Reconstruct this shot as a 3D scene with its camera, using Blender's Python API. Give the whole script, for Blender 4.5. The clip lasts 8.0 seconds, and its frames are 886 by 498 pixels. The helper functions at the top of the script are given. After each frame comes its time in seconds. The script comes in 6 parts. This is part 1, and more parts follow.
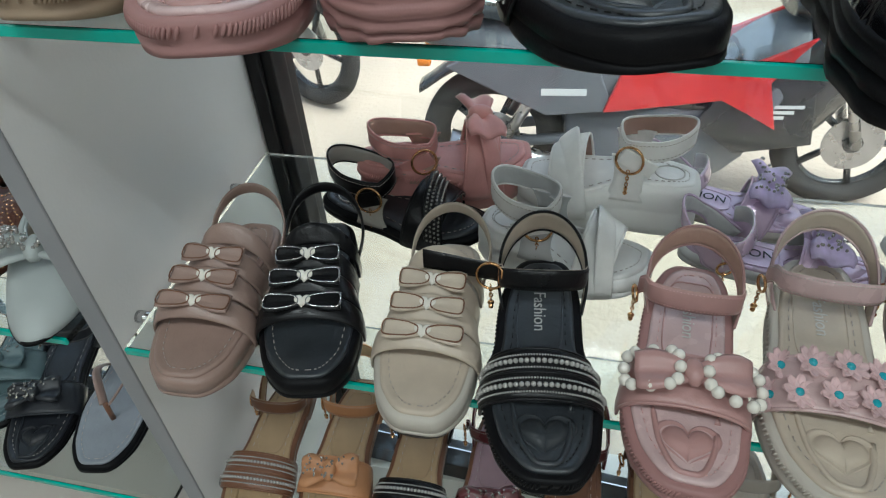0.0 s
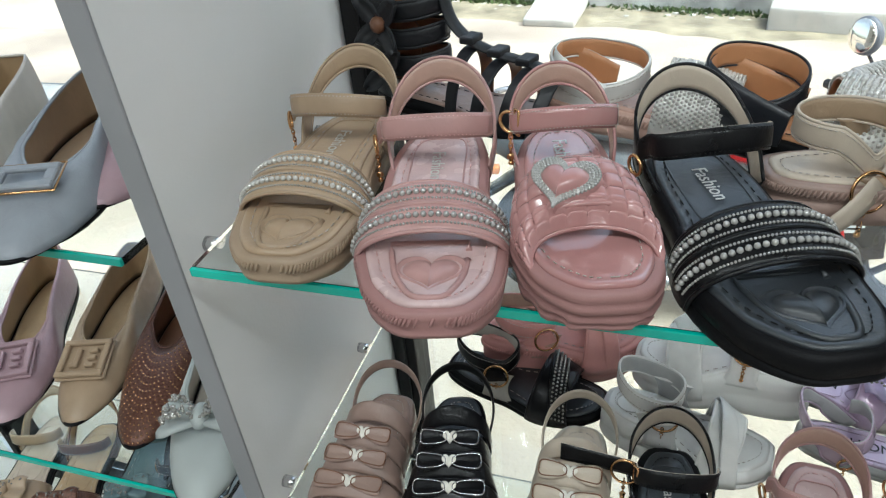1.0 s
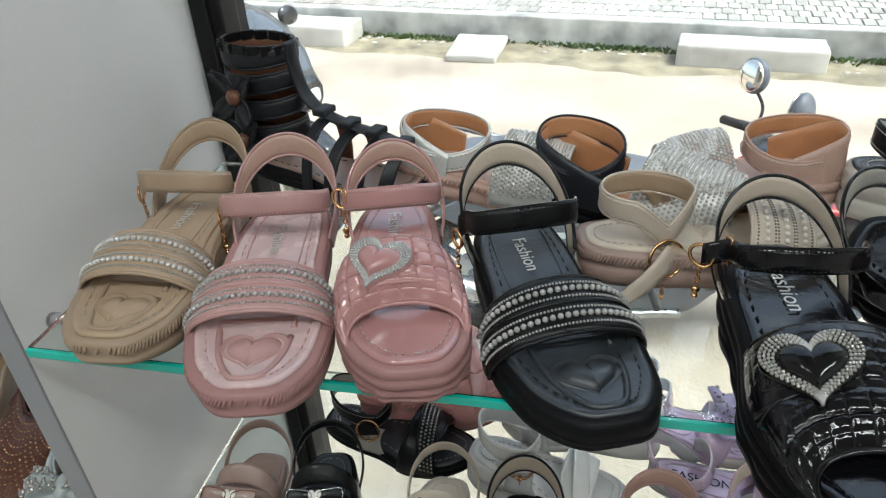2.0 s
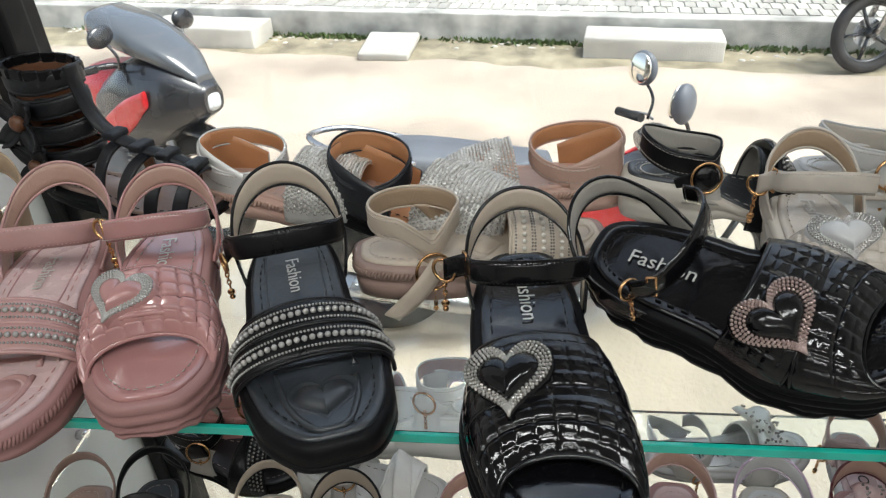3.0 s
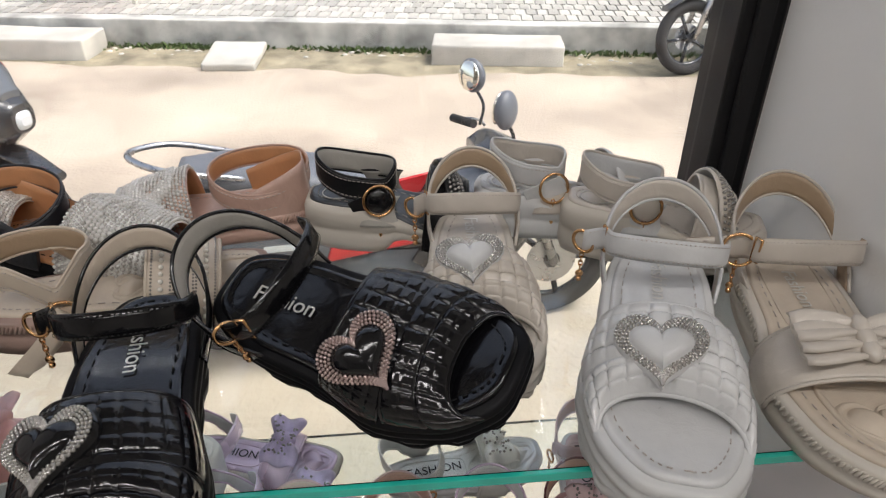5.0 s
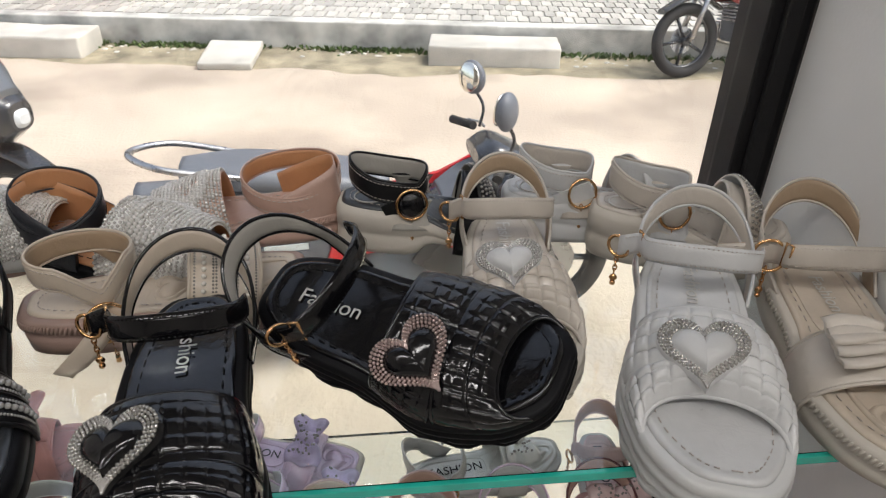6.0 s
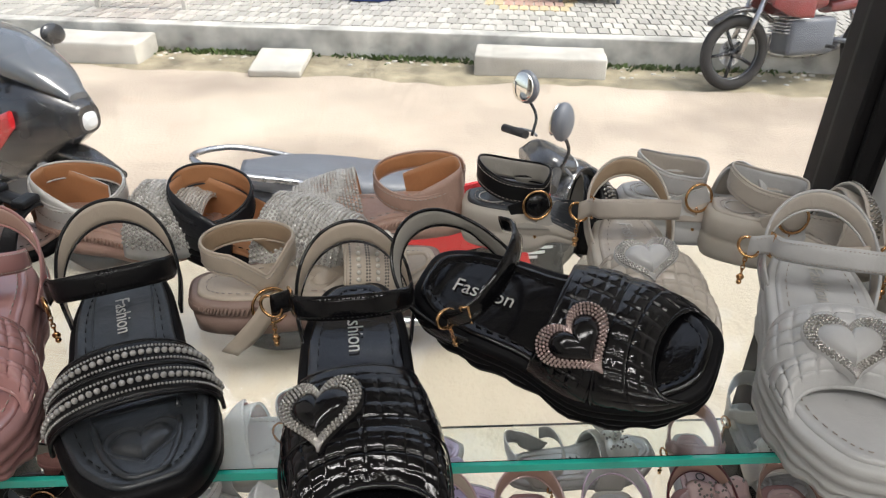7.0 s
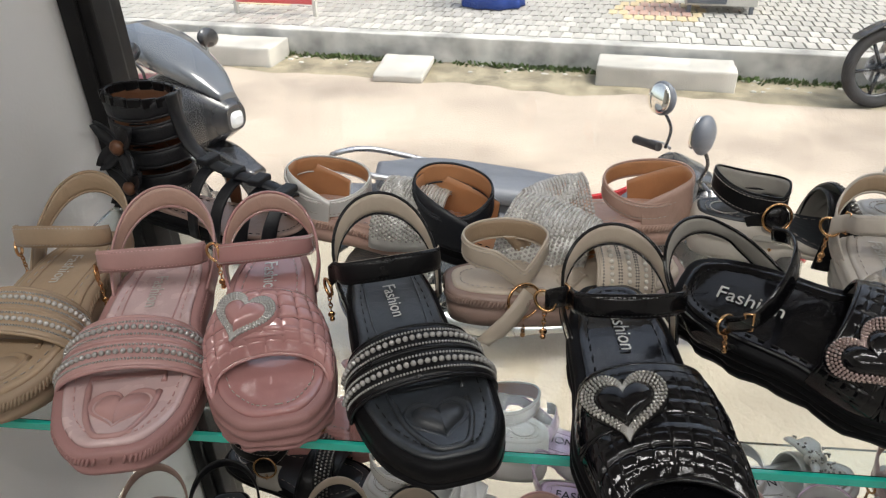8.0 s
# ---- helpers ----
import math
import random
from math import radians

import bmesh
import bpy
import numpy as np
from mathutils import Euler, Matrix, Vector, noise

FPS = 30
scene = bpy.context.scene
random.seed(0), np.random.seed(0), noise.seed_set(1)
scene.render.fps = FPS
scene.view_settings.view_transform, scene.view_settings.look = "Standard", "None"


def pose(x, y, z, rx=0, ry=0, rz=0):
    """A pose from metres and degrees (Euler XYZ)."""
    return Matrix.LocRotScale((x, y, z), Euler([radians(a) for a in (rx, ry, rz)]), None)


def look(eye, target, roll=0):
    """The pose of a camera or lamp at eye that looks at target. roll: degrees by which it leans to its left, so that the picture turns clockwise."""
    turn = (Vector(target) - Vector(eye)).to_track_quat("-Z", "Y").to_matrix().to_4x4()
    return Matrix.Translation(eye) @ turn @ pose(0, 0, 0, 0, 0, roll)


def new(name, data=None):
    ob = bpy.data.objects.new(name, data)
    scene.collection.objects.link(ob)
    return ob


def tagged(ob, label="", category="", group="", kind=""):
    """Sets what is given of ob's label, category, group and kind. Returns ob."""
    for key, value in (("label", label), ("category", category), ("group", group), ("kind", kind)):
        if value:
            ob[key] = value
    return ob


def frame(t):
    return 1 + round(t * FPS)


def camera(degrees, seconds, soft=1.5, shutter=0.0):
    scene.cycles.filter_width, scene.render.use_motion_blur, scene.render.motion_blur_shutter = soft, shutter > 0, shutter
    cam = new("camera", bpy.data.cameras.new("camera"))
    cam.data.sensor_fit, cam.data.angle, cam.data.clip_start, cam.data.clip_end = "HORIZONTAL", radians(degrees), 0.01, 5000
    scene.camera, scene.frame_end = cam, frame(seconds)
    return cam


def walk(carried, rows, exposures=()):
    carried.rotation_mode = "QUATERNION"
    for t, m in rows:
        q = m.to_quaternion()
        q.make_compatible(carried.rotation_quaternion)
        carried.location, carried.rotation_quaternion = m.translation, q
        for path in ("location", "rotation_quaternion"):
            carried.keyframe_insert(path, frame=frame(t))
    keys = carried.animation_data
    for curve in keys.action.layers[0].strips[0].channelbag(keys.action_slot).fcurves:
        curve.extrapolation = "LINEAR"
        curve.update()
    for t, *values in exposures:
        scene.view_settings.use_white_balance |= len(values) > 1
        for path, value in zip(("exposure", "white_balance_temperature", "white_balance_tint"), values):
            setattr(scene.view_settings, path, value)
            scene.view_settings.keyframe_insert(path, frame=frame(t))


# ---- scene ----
cam = camera(65.4, 8.0, soft=1.2)
PATH = [
    (0, (0.128, -0.016, 1.325), (-0.265, 1.428, -0.002), -4.0),
    (0.3, (0.06, -0.024, 1.363), (-0.396, 1.399, 0.035), -4.1),
    (0.5, (0.061, -0.026, 1.381), (-0.474, 1.439, 0.129), -5.0),
    (0.7, (0.061, -0.029, 1.41), (-0.479, 1.486, 0.221), -4.8),
    (1, (0.062, -0.019, 1.431), (-0.487, 1.532, 0.293), -5.2),
    (1.2, (0.064, -0.018, 1.437), (-0.449, 1.57, 0.334), -4.1),
    (2.3, (0.163, 0.001, 1.467), (-0.168, 1.653, 0.388), -3.6),
    (2.5, (0.185, 0.007, 1.468), (-0.106, 1.661, 0.382), -3.7),
    (3, (0.233, 0.012, 1.472), (0.041, 1.674, 0.376), -2.8),
    (3.5, (0.298, 0.022, 1.47), (0.242, 1.691, 0.368), -1.4),
    (4, (0.346, 0.033, 1.471), (0.38, 1.702, 0.369), -0.9),
    (4.5, (0.373, 0.039, 1.472), (0.464, 1.706, 0.371), -1.0),
    (4.7, (0.379, 0.037, 1.472), (0.501, 1.707, 0.378), -0.7),
    (5.8, (0.367, 0.037, 1.478), (0.565, 1.707, 0.395), 1.2),
    (6, (0.35, 0.034, 1.479), (0.529, 1.703, 0.392), 0.8),
    (6.5, (0.313, 0.022, 1.481), (0.458, 1.698, 0.398), 0.6),
    (7, (0.279, 0.009, 1.487), (0.362, 1.699, 0.421), 0.4),
    (7.5, (0.232, 0.002, 1.487), (0.174, 1.701, 0.434), -0.4),
    (8, (0.175, -0.012, 1.493), (-0.025, 1.681, 0.447), -1.3),
]
walk(cam, [(t, look(eye, target, roll)) for t, eye, target, roll in PATH], exposures=((0, 1.25, 5850, -2), (0.5, 1.6, 5850, -2), (1.0, 1.5, 5900, 0), (2.3, 1.34, 6100, 2), (4.5, 1.12, 6550, 12), (8, 1.04, 6550, 9)))

# ---- light ----
SHELF_A, SHELF_B, SHELF_C = 1.19, 0.932, 0.674
GROUND = -0.45
world = bpy.data.worlds.new("world")
scene.world = world
world.use_nodes = True
wn, wl = world.node_tree.nodes, world.node_tree.links
sky = wn.new("ShaderNodeTexSky")
sky.sky_type, sky.sun_disc = "NISHITA", False
sky.sun_elevation, sky.sun_rotation = radians(60), radians(103)
sky.air_density, sky.dust_density = 1.0, 3.0
haze = wn.new("ShaderNodeHueSaturation")
haze.inputs["Saturation"].default_value = 0.6
wl.new(sky.outputs[0], haze.inputs["Color"])
wl.new(haze.outputs[0], wn["Background"].inputs[0])
wn["Background"].inputs[1].default_value = 0.15
sun_data = bpy.data.lights.new("sun", "SUN")
sun_data.energy, sun_data.angle, sun_data.color = 1.5, radians(30), (1.0, 0.97, 0.92)
sun = new("sun", sun_data)
sun.matrix_world = look((5.0, -1.2, 9.0), (0, 0, 0))


def ceiling_lamp(x, y, w, d, power):
    data = bpy.data.lights.new("ceiling_lamp", "AREA")
    data.shape, data.size, data.size_y, data.energy, data.color = "RECTANGLE", w, d, power, (1.0, 0.98, 0.96)
    lamp = new("ceiling_lamp", data)
    lamp.matrix_world = pose(x, y, 2.78)
    return lamp


LAMPS = ((-0.9, -0.7), (0.3, -0.7), (1.5, -0.7), (-0.3, -2.2), (1.0, -2.2))
for lx, ly in LAMPS:
    ceiling_lamp(lx, ly, 0.9, 0.16, 4.6)


# ---- materials ----
def material(name, color, rough=0.5, metal=0.0, coat=0.0, grain=0.0, grain_size=900.0, blotch=0.0, blotch_size=14.0, spec=0.5, sheen=0.0, vary=0.0, crease=0.0):
    """A surface with two scales of variation: fine grain in the relief, wide blotches in colour and gloss."""
    m = bpy.data.materials.new(name)
    m.use_nodes = True
    nodes, links = m.node_tree.nodes, m.node_tree.links
    b = nodes["Principled BSDF"]
    b.inputs["Base Color"].default_value = (*color, 1)
    b.inputs["Roughness"].default_value = rough
    b.inputs["Metallic"].default_value = metal
    b.inputs["Coat Weight"].default_value = coat
    b.inputs["Coat Roughness"].default_value = 0.06
    b.inputs["Specular IOR Level"].default_value = spec
    b.inputs["Sheen Weight"].default_value = sheen
    coords = nodes.new("ShaderNodeTexCoord")
    if blotch or vary:
        n = nodes.new("ShaderNodeTexNoise")
        n.inputs["Scale"].default_value, n.inputs["Detail"].default_value = blotch_size, 5
        links.new(coords.outputs["Object"], n.inputs["Vector"])
        ramp = nodes.new("ShaderNodeMapRange")
        ramp.inputs[1].default_value, ramp.inputs[2].default_value = 0.3, 0.7
        ramp.inputs[3].default_value, ramp.inputs[4].default_value = 1 - blotch, 1 + blotch
        links.new(n.outputs[0], ramp.inputs[0])
        value = ramp.outputs[0]
        if vary:
            info = nodes.new("ShaderNodeObjectInfo")
            r2 = nodes.new("ShaderNodeMapRange")
            r2.inputs[3].default_value, r2.inputs[4].default_value = 1 - vary, 1 + vary
            links.new(info.outputs["Random"], r2.inputs[0])
            mul = nodes.new("ShaderNodeMath")
            mul.operation = "MULTIPLY"
            links.new(value, mul.inputs[0])
            links.new(r2.outputs[0], mul.inputs[1])
            value = mul.outputs[0]
        mix = nodes.new("ShaderNodeVectorMath")
        mix.operation = "SCALE"
        mix.inputs[0].default_value = color
        links.new(value, mix.inputs["Scale"])
        links.new(mix.outputs[0], b.inputs["Base Color"])
        r3 = nodes.new("ShaderNodeMapRange")
        r3.inputs[1].default_value, r3.inputs[2].default_value = 0.3, 0.7
        r3.inputs[3].default_value, r3.inputs[4].default_value = max(rough - 0.08, 0.02), min(rough + 0.08, 1)
        links.new(n.outputs[0], r3.inputs[0])
        links.new(r3.outputs[0], b.inputs["Roughness"])
    if grain:
        g = nodes.new("ShaderNodeTexNoise")
        g.inputs["Scale"].default_value, g.inputs["Detail"].default_value = grain_size, 3
        links.new(coords.outputs["Object"], g.inputs["Vector"])
        bump = nodes.new("ShaderNodeBump")
        bump.inputs["Strength"].default_value = grain
        bump.inputs["Distance"].default_value = 0.35 / grain_size
        links.new(g.outputs[0], bump.inputs["Height"])
        links.new(bump.outputs[0], b.inputs["Normal"])
        if crease:
            c = nodes.new("ShaderNodeTexNoise")
            c.inputs["Scale"].default_value, c.inputs["Detail"].default_value, c.inputs["Distortion"].default_value = 85, 4, 1.2
            links.new(coords.outputs["Object"], c.inputs["Vector"])
            fold = nodes.new("ShaderNodeBump")
            fold.inputs["Strength"].default_value, fold.inputs["Distance"].default_value = crease, 0.003
            links.new(c.outputs[0], fold.inputs["Height"])
            links.new(fold.outputs[0], bump.inputs["Normal"])
    return m


def leather(name, color, rough=0.42, coat=0.15):
    return material(name, color, rough, coat=coat, grain=0.35, grain_size=1400, blotch=0.09, blotch_size=40, crease=0.22)


def glass(name, tint):
    m = bpy.data.materials.new(name)
    m.use_nodes = True
    b = m.node_tree.nodes["Principled BSDF"]
    b.inputs["Base Color"].default_value = (*tint, 1)
    b.inputs["Roughness"].default_value = 0.0
    b.inputs["IOR"].default_value = 1.45
    b.inputs["Transmission Weight"].default_value = 1.0
    return m


M = dict(
    beige=leather("beige_leather", (0.36, 0.26, 0.17)), beige_bed=leather("beige_lining", (0.40, 0.29, 0.19)),
    pink=leather("pink_leather", (0.44, 0.255, 0.24), 0.36), pink_bed=leather("pink_lining", (0.58, 0.42, 0.41), 0.26, 0.5),
    pink_jelly=material("glossy_pink_vinyl", (0.42, 0.215, 0.205), 0.10, coat=0.9, grain=0.1, grain_size=500, blotch=0.06),
    pink_rubber=material("pink_rubber", (0.34, 0.18, 0.17), 0.55, grain=0.3, blotch=0.08),
    beige_rubber=material("beige_rubber", (0.34, 0.25, 0.17), 0.55, grain=0.3, blotch=0.08),
    black=material("black_leather", (0.006, 0.006, 0.007), 0.34, coat=0.08, grain=0.35, grain_size=1400, blotch=0.15, blotch_size=40, spec=0.25, crease=0.22), black_bed=material("black_lining", (0.024, 0.028, 0.033), 0.38, coat=0.08, grain=0.35, grain_size=1400, blotch=0.15, blotch_size=40, spec=0.7, crease=0.2),
    black_rubber=material("black_rubber", (0.005, 0.005, 0.006), 0.5, grain=0.3, blotch=0.2, spec=0.14),
    patent=material("black_patent", (0.004, 0.004, 0.005), 0.10, coat=0.25, spec=0.4, crease=0.14, grain=0.12, grain_size=260, blotch=0.1),
    navy=leather("navy_leather", (0.012, 0.014, 0.019), 0.45), coal=leather("soft_black_leather", (0.008, 0.009, 0.012), 0.5, 0.0),
    white=leather("white_leather", (0.52, 0.52, 0.515), 0.34, 0.3), white_rubber=material("white_rubber", (0.54, 0.54, 0.53), 0.5, grain=0.3, blotch=0.05),
    ivory=leather("ivory_leather", (0.50, 0.45, 0.39), 0.36, 0.2), ivory_rubber=material("ivory_rubber", (0.50, 0.46, 0.40), 0.5, grain=0.3, blotch=0.05),
    cream=leather("cream_leather", (0.52, 0.44, 0.35)), taupe=leather("taupe_leather", (0.30, 0.205, 0.17), 0.4),
    orange_lining=leather("tan_orange_lining", (0.50, 0.24, 0.11), 0.5), grey_lining=leather("grey_lining", (0.38, 0.36, 0.32), 0.6),
    peach=leather("peach_leather", (0.46, 0.30, 0.24)), silver_cloth=material("silver_shimmer", (0.68, 0.67, 0.64), 0.35, 0.35, grain=0.9, grain_size=1600, blotch=0.12),
    lilac=material("lilac_shimmer", (0.64, 0.50, 0.64), 0.22, 0.25, coat=0.5, grain=0.6, grain_size=1800, blotch=0.1), violet=material("violet_tulle", (0.48, 0.40, 0.60), 0.4, grain=0.6, blotch=0.3, blotch_size=60),
    grey_felt=material("grey_shimmer", (0.42, 0.45, 0.44), 0.5, 0.1, grain=0.9, grain_size=1600, blotch=0.08), mauve=leather("mauve_leather", (0.36, 0.24, 0.27)),
    grey=leather("grey_leather", (0.27, 0.29, 0.32)), brown=leather("brown_leather", (0.16, 0.07, 0.035)), brown_glitter=material("brown_glitter", (0.11, 0.045, 0.028), 0.35, 0.3, grain=1.0, grain_size=1200, blotch=0.4, blotch_size=500),
    wine=leather("wine_leather", (0.10, 0.02, 0.025), 0.3, 0.5), tan=leather("tan_leather", (0.40, 0.28, 0.16)), teal=leather("dusty_teal_leather", (0.10, 0.15, 0.16)),
    rose=leather("rose_leather", (0.60, 0.29, 0.27), 0.4), rose_rubber=material("rose_rubber", (0.55, 0.26, 0.24), 0.5, grain=0.3, blotch=0.08),
    # lighter copies of white: window light on the back pair, put into the colour
    lit_white=leather("lit_white_leather", (0.84, 0.83, 0.80), 0.36, 0.2), lit_rubber=material("lit_white_rubber", (0.84, 0.83, 0.80), 0.5, grain=0.3, blotch=0.05),
    pearl=material("pearl", (0.78, 0.74, 0.66), 0.16, coat=0.8), silver_pearl=material("silver_pearl", (0.60, 0.58, 0.54), 0.18, 0.25, coat=0.7), grey_pearl=material("grey_pearl", (0.42, 0.41, 0.39), 0.2, 0.3, coat=0.6), gem=material("cut_crystal", (0.46, 0.44, 0.41), 0.16, 0.7),
    rose_gem=material("rose_crystal", (0.44, 0.34, 0.32), 0.18, 0.65), gold=material("gold_plate", (0.72, 0.42, 0.20), 0.2, 1.0, blotch=0.1, blotch_size=80), silver=material("silver_plate", (0.65, 0.65, 0.66), 0.18, 1.0),
    thread=material("pale_thread", (0.45, 0.40, 0.36), 0.8), pink_thread=material("pink_thread", (0.62, 0.38, 0.36), 0.8), dark_thread=material("dark_thread", (0.006, 0.006, 0.006), 0.9),
    print=material("silver_print", (0.60, 0.58, 0.54), 0.35, 0.3), pink_flower=material("pink_petal", (0.62, 0.43, 0.43), 0.5, blotch=0.15, blotch_size=80), turquoise=material("turquoise_stone", (0.03, 0.35, 0.42), 0.1, coat=1.0),
)


# ---- shape helpers ----
def part(name, bm, mat, parent, label=""):
    mesh = bpy.data.meshes.new(name)
    bmesh.ops.recalc_face_normals(bm, faces=bm.faces)
    bm.to_mesh(mesh)
    bm.free()
    for m in (mat if isinstance(mat, (list, tuple)) else [mat]):
        mesh.materials.append(m)
    ob = new(name, mesh)
    ob.parent = parent
    if label:
        tagged(ob, label)
    return ob


def empty(name, m):
    ob = new(name)
    ob.empty_display_size = 0.02
    ob.matrix_world = m
    return ob


def smooth(bm):
    for f in bm.faces:
        f.smooth = True
    return bm


def add_box(bm, x0, y0, z0, x1, y1, z1, bevel=0.0, m=None, seg=2):
    made = bmesh.ops.create_cube(bm, size=1.0)["verts"]
    for v in made:
        v.co = Vector(((x0 + x1) / 2 + v.co.x * (x1 - x0), (y0 + y1) / 2 + v.co.y * (y1 - y0), (z0 + z1) / 2 + v.co.z * (z1 - z0)))
    if bevel:
        edges = {e for v in made for e in v.link_edges}
        made = list({v for f in bmesh.ops.bevel(bm, geom=list(edges), offset=bevel, segments=seg, affect="EDGES", profile=0.5)["faces"] for v in f.verts} | {v for v in made if v.is_valid})
    if m is not None:
        bmesh.ops.transform(bm, matrix=m, verts=made)
    return made


def box(*a, **k):
    bm = bmesh.new()
    add_box(bm, *a, **k)
    return bm


BALLS = {}


def ball_form(u, v):
    """Corners and faces of a unit ball, made once for each fineness."""
    if (u, v) not in BALLS:
        co = [Vector((0, 0, 1))]
        for j in range(1, v):
            b = math.pi * j / v
            co += [Vector((math.sin(b) * math.cos(2 * math.pi * i / u), math.sin(b) * math.sin(2 * math.pi * i / u), math.cos(b))) for i in range(u)]
        co.append(Vector((0, 0, -1)))
        fs = [(0, 1 + i, 1 + (i + 1) % u) for i in range(u)]
        for j in range(v - 2):
            p, q = 1 + j * u, 1 + (j + 1) * u
            fs += [(p + i, q + i, q + (i + 1) % u, p + (i + 1) % u) for i in range(u)]
        p = 1 + (v - 2) * u
        fs += [(len(co) - 1, p + (i + 1) % u, p + i) for i in range(u)]
        BALLS[u, v] = co, fs
    return BALLS[u, v]


def add_ball(bm, c, r, u=8, v=6, squash=None):
    co, fs = ball_form(u, v)
    c = Vector(c)
    made = [bm.verts.new(c + p * r if squash is None else c + squash @ (p * r)) for p in co]
    for f in fs:
        bm.faces.new([made[i] for i in f]).smooth = True


def spline(pts, n):
    """n + 1 points on a smooth curve through pts."""
    p = [Vector(q) for q in pts]
    p = [p[0] * 2 - p[1]] + p + [p[-1] * 2 - p[-2]]
    out = []
    for k in range(n + 1):
        t = k / n * (len(p) - 3)
        i = min(int(t), len(p) - 4)
        t -= i
        a, b, c, d = p[i:i + 4]
        out.append(0.5 * ((2 * b) + (c - a) * t + (2 * a - 5 * b + 4 * c - d) * t * t + (3 * b - a - 3 * c + d) * t ** 3))
    return out


def add_tube(bm, pts, r, sides=8, closed=False):
    pts = [Vector(p) for p in pts]
    rings, n = [], len(pts)
    side = None
    for i, p in enumerate(pts):
        d = (pts[(i + 1) % n] - pts[i - 1]) if closed or 0 < i < n - 1 else (pts[1] - pts[0] if i == 0 else pts[-1] - pts[-2])
        d.normalize()
        if side is None:
            side = d.orthogonal().normalized()
        side = (side - d * side.dot(d)).normalized()
        other = d.cross(side)
        rad = r(i / max(n - 1, 1)) if callable(r) else r
        rings.append([bm.verts.new(p + rad * (math.cos(a) * side + math.sin(a) * other)) for a in (2 * math.pi * k / sides for k in range(sides))])
    for i in range(n if closed else n - 1):
        a, b = rings[i], rings[(i + 1) % n]
        for k in range(sides):
            bm.faces.new((a[k], a[(k + 1) % sides], b[(k + 1) % sides], b[k])).smooth = True
    if not closed:
        bm.faces.new(rings[0][::-1]), bm.faces.new(rings[-1])
    return bm


def tube(pts, r, sides=8, closed=False):
    return add_tube(bmesh.new(), pts, r, sides, closed)


def add_shell(bm, fn, nu, nv, thick, inner=0, closed=False):
    """A sheet fn(u, v), u and v from 0 to 1, with a thickness: its inside takes the material slot 'inner'."""
    cols = nu if closed else nu + 1
    grid = [[Vector(fn(i / nu, j / nv)) for j in range(nv + 1)] for i in range(cols)]
    outer, back = [], []
    for i in range(cols):
        a, b = [], []
        for j in range(nv + 1):
            i0, i1 = ((i - 1) % cols, (i + 1) % cols) if closed else (max(i - 1, 0), min(i + 1, nu))
            du = grid[i1][j] - grid[i0][j]
            dv = grid[i][min(j + 1, nv)] - grid[i][max(j - 1, 0)]
            nrm = du.cross(dv)
            nrm = nrm.normalized() if nrm.length > 1e-12 else Vector((0, 0, 1))
            rim = 0.35 if j in (0, nv) else 1.0
            a.append(bm.verts.new(grid[i][j] + nrm * thick * 0.5 * rim)), b.append(bm.verts.new(grid[i][j] - nrm * thick * 0.5 * rim))
        outer.append(a), back.append(b)
    for i in range(nu):
        k = (i + 1) % cols
        for j in range(nv):
            bm.faces.new((outer[i][j], outer[k][j], outer[k][j + 1], outer[i][j + 1])).smooth = True
            f = bm.faces.new((back[i][j], back[i][j + 1], back[k][j + 1], back[k][j]))
            f.smooth, f.material_index = True, inner
        bm.faces.new((outer[i][0], back[i][0], back[k][0], outer[k][0])).smooth = True
        bm.faces.new((outer[i][nv], outer[k][nv], back[k][nv], back[i][nv])).smooth = True
    if not closed:
        for j in range(nv):
            bm.faces.new((outer[0][j], outer[0][j + 1], back[0][j + 1], back[0][j]))
            bm.faces.new((outer[nu][j], back[nu][j], back[nu][j + 1], outer[nu][j + 1]))
    return bm


def shell(*a, **k):
    return add_shell(bmesh.new(), *a, **k)


def add_ribbon(bm, pts, across, width, thick, n=24, nv=3, inner=0, taper=0.0):
    """A strap along a smooth curve; 'across' is one direction or one for each control point."""
    line = spline(pts, n)
    ways = spline(across if isinstance(across[0], (tuple, list, Vector)) else [across] * len(pts), n)

    def fn(u, v):
        i = min(int(round(u * n)), n)
        w = ways[i].normalized() * width * (1 - taper * u)
        return line[i] + w * (v - 0.5)
    return add_shell(bm, fn, n, nv, thick, inner)


def ribbon(*a, **k):
    return add_ribbon(bmesh.new(), *a, **k)


def ring(c, r, tube_r, nrm, n=28, squash=1.0):
    side = Vector(nrm).orthogonal().normalized()
    other = Vector(nrm).normalized().cross(side)
    return tube([Vector(c) + r * (math.cos(a) * side + squash * math.sin(a) * other) for a in (2 * math.pi * k / n for k in range(n))], tube_r, 6, True)


def heart_curve(t):
    y = (13 * math.cos(t) - 5 * math.cos(2 * t) - 2 * math.cos(3 * t) - math.cos(4 * t)) / 16 + 0.12
    return math.sin(t) ** 3, y if y > 0 else 0.92 * y


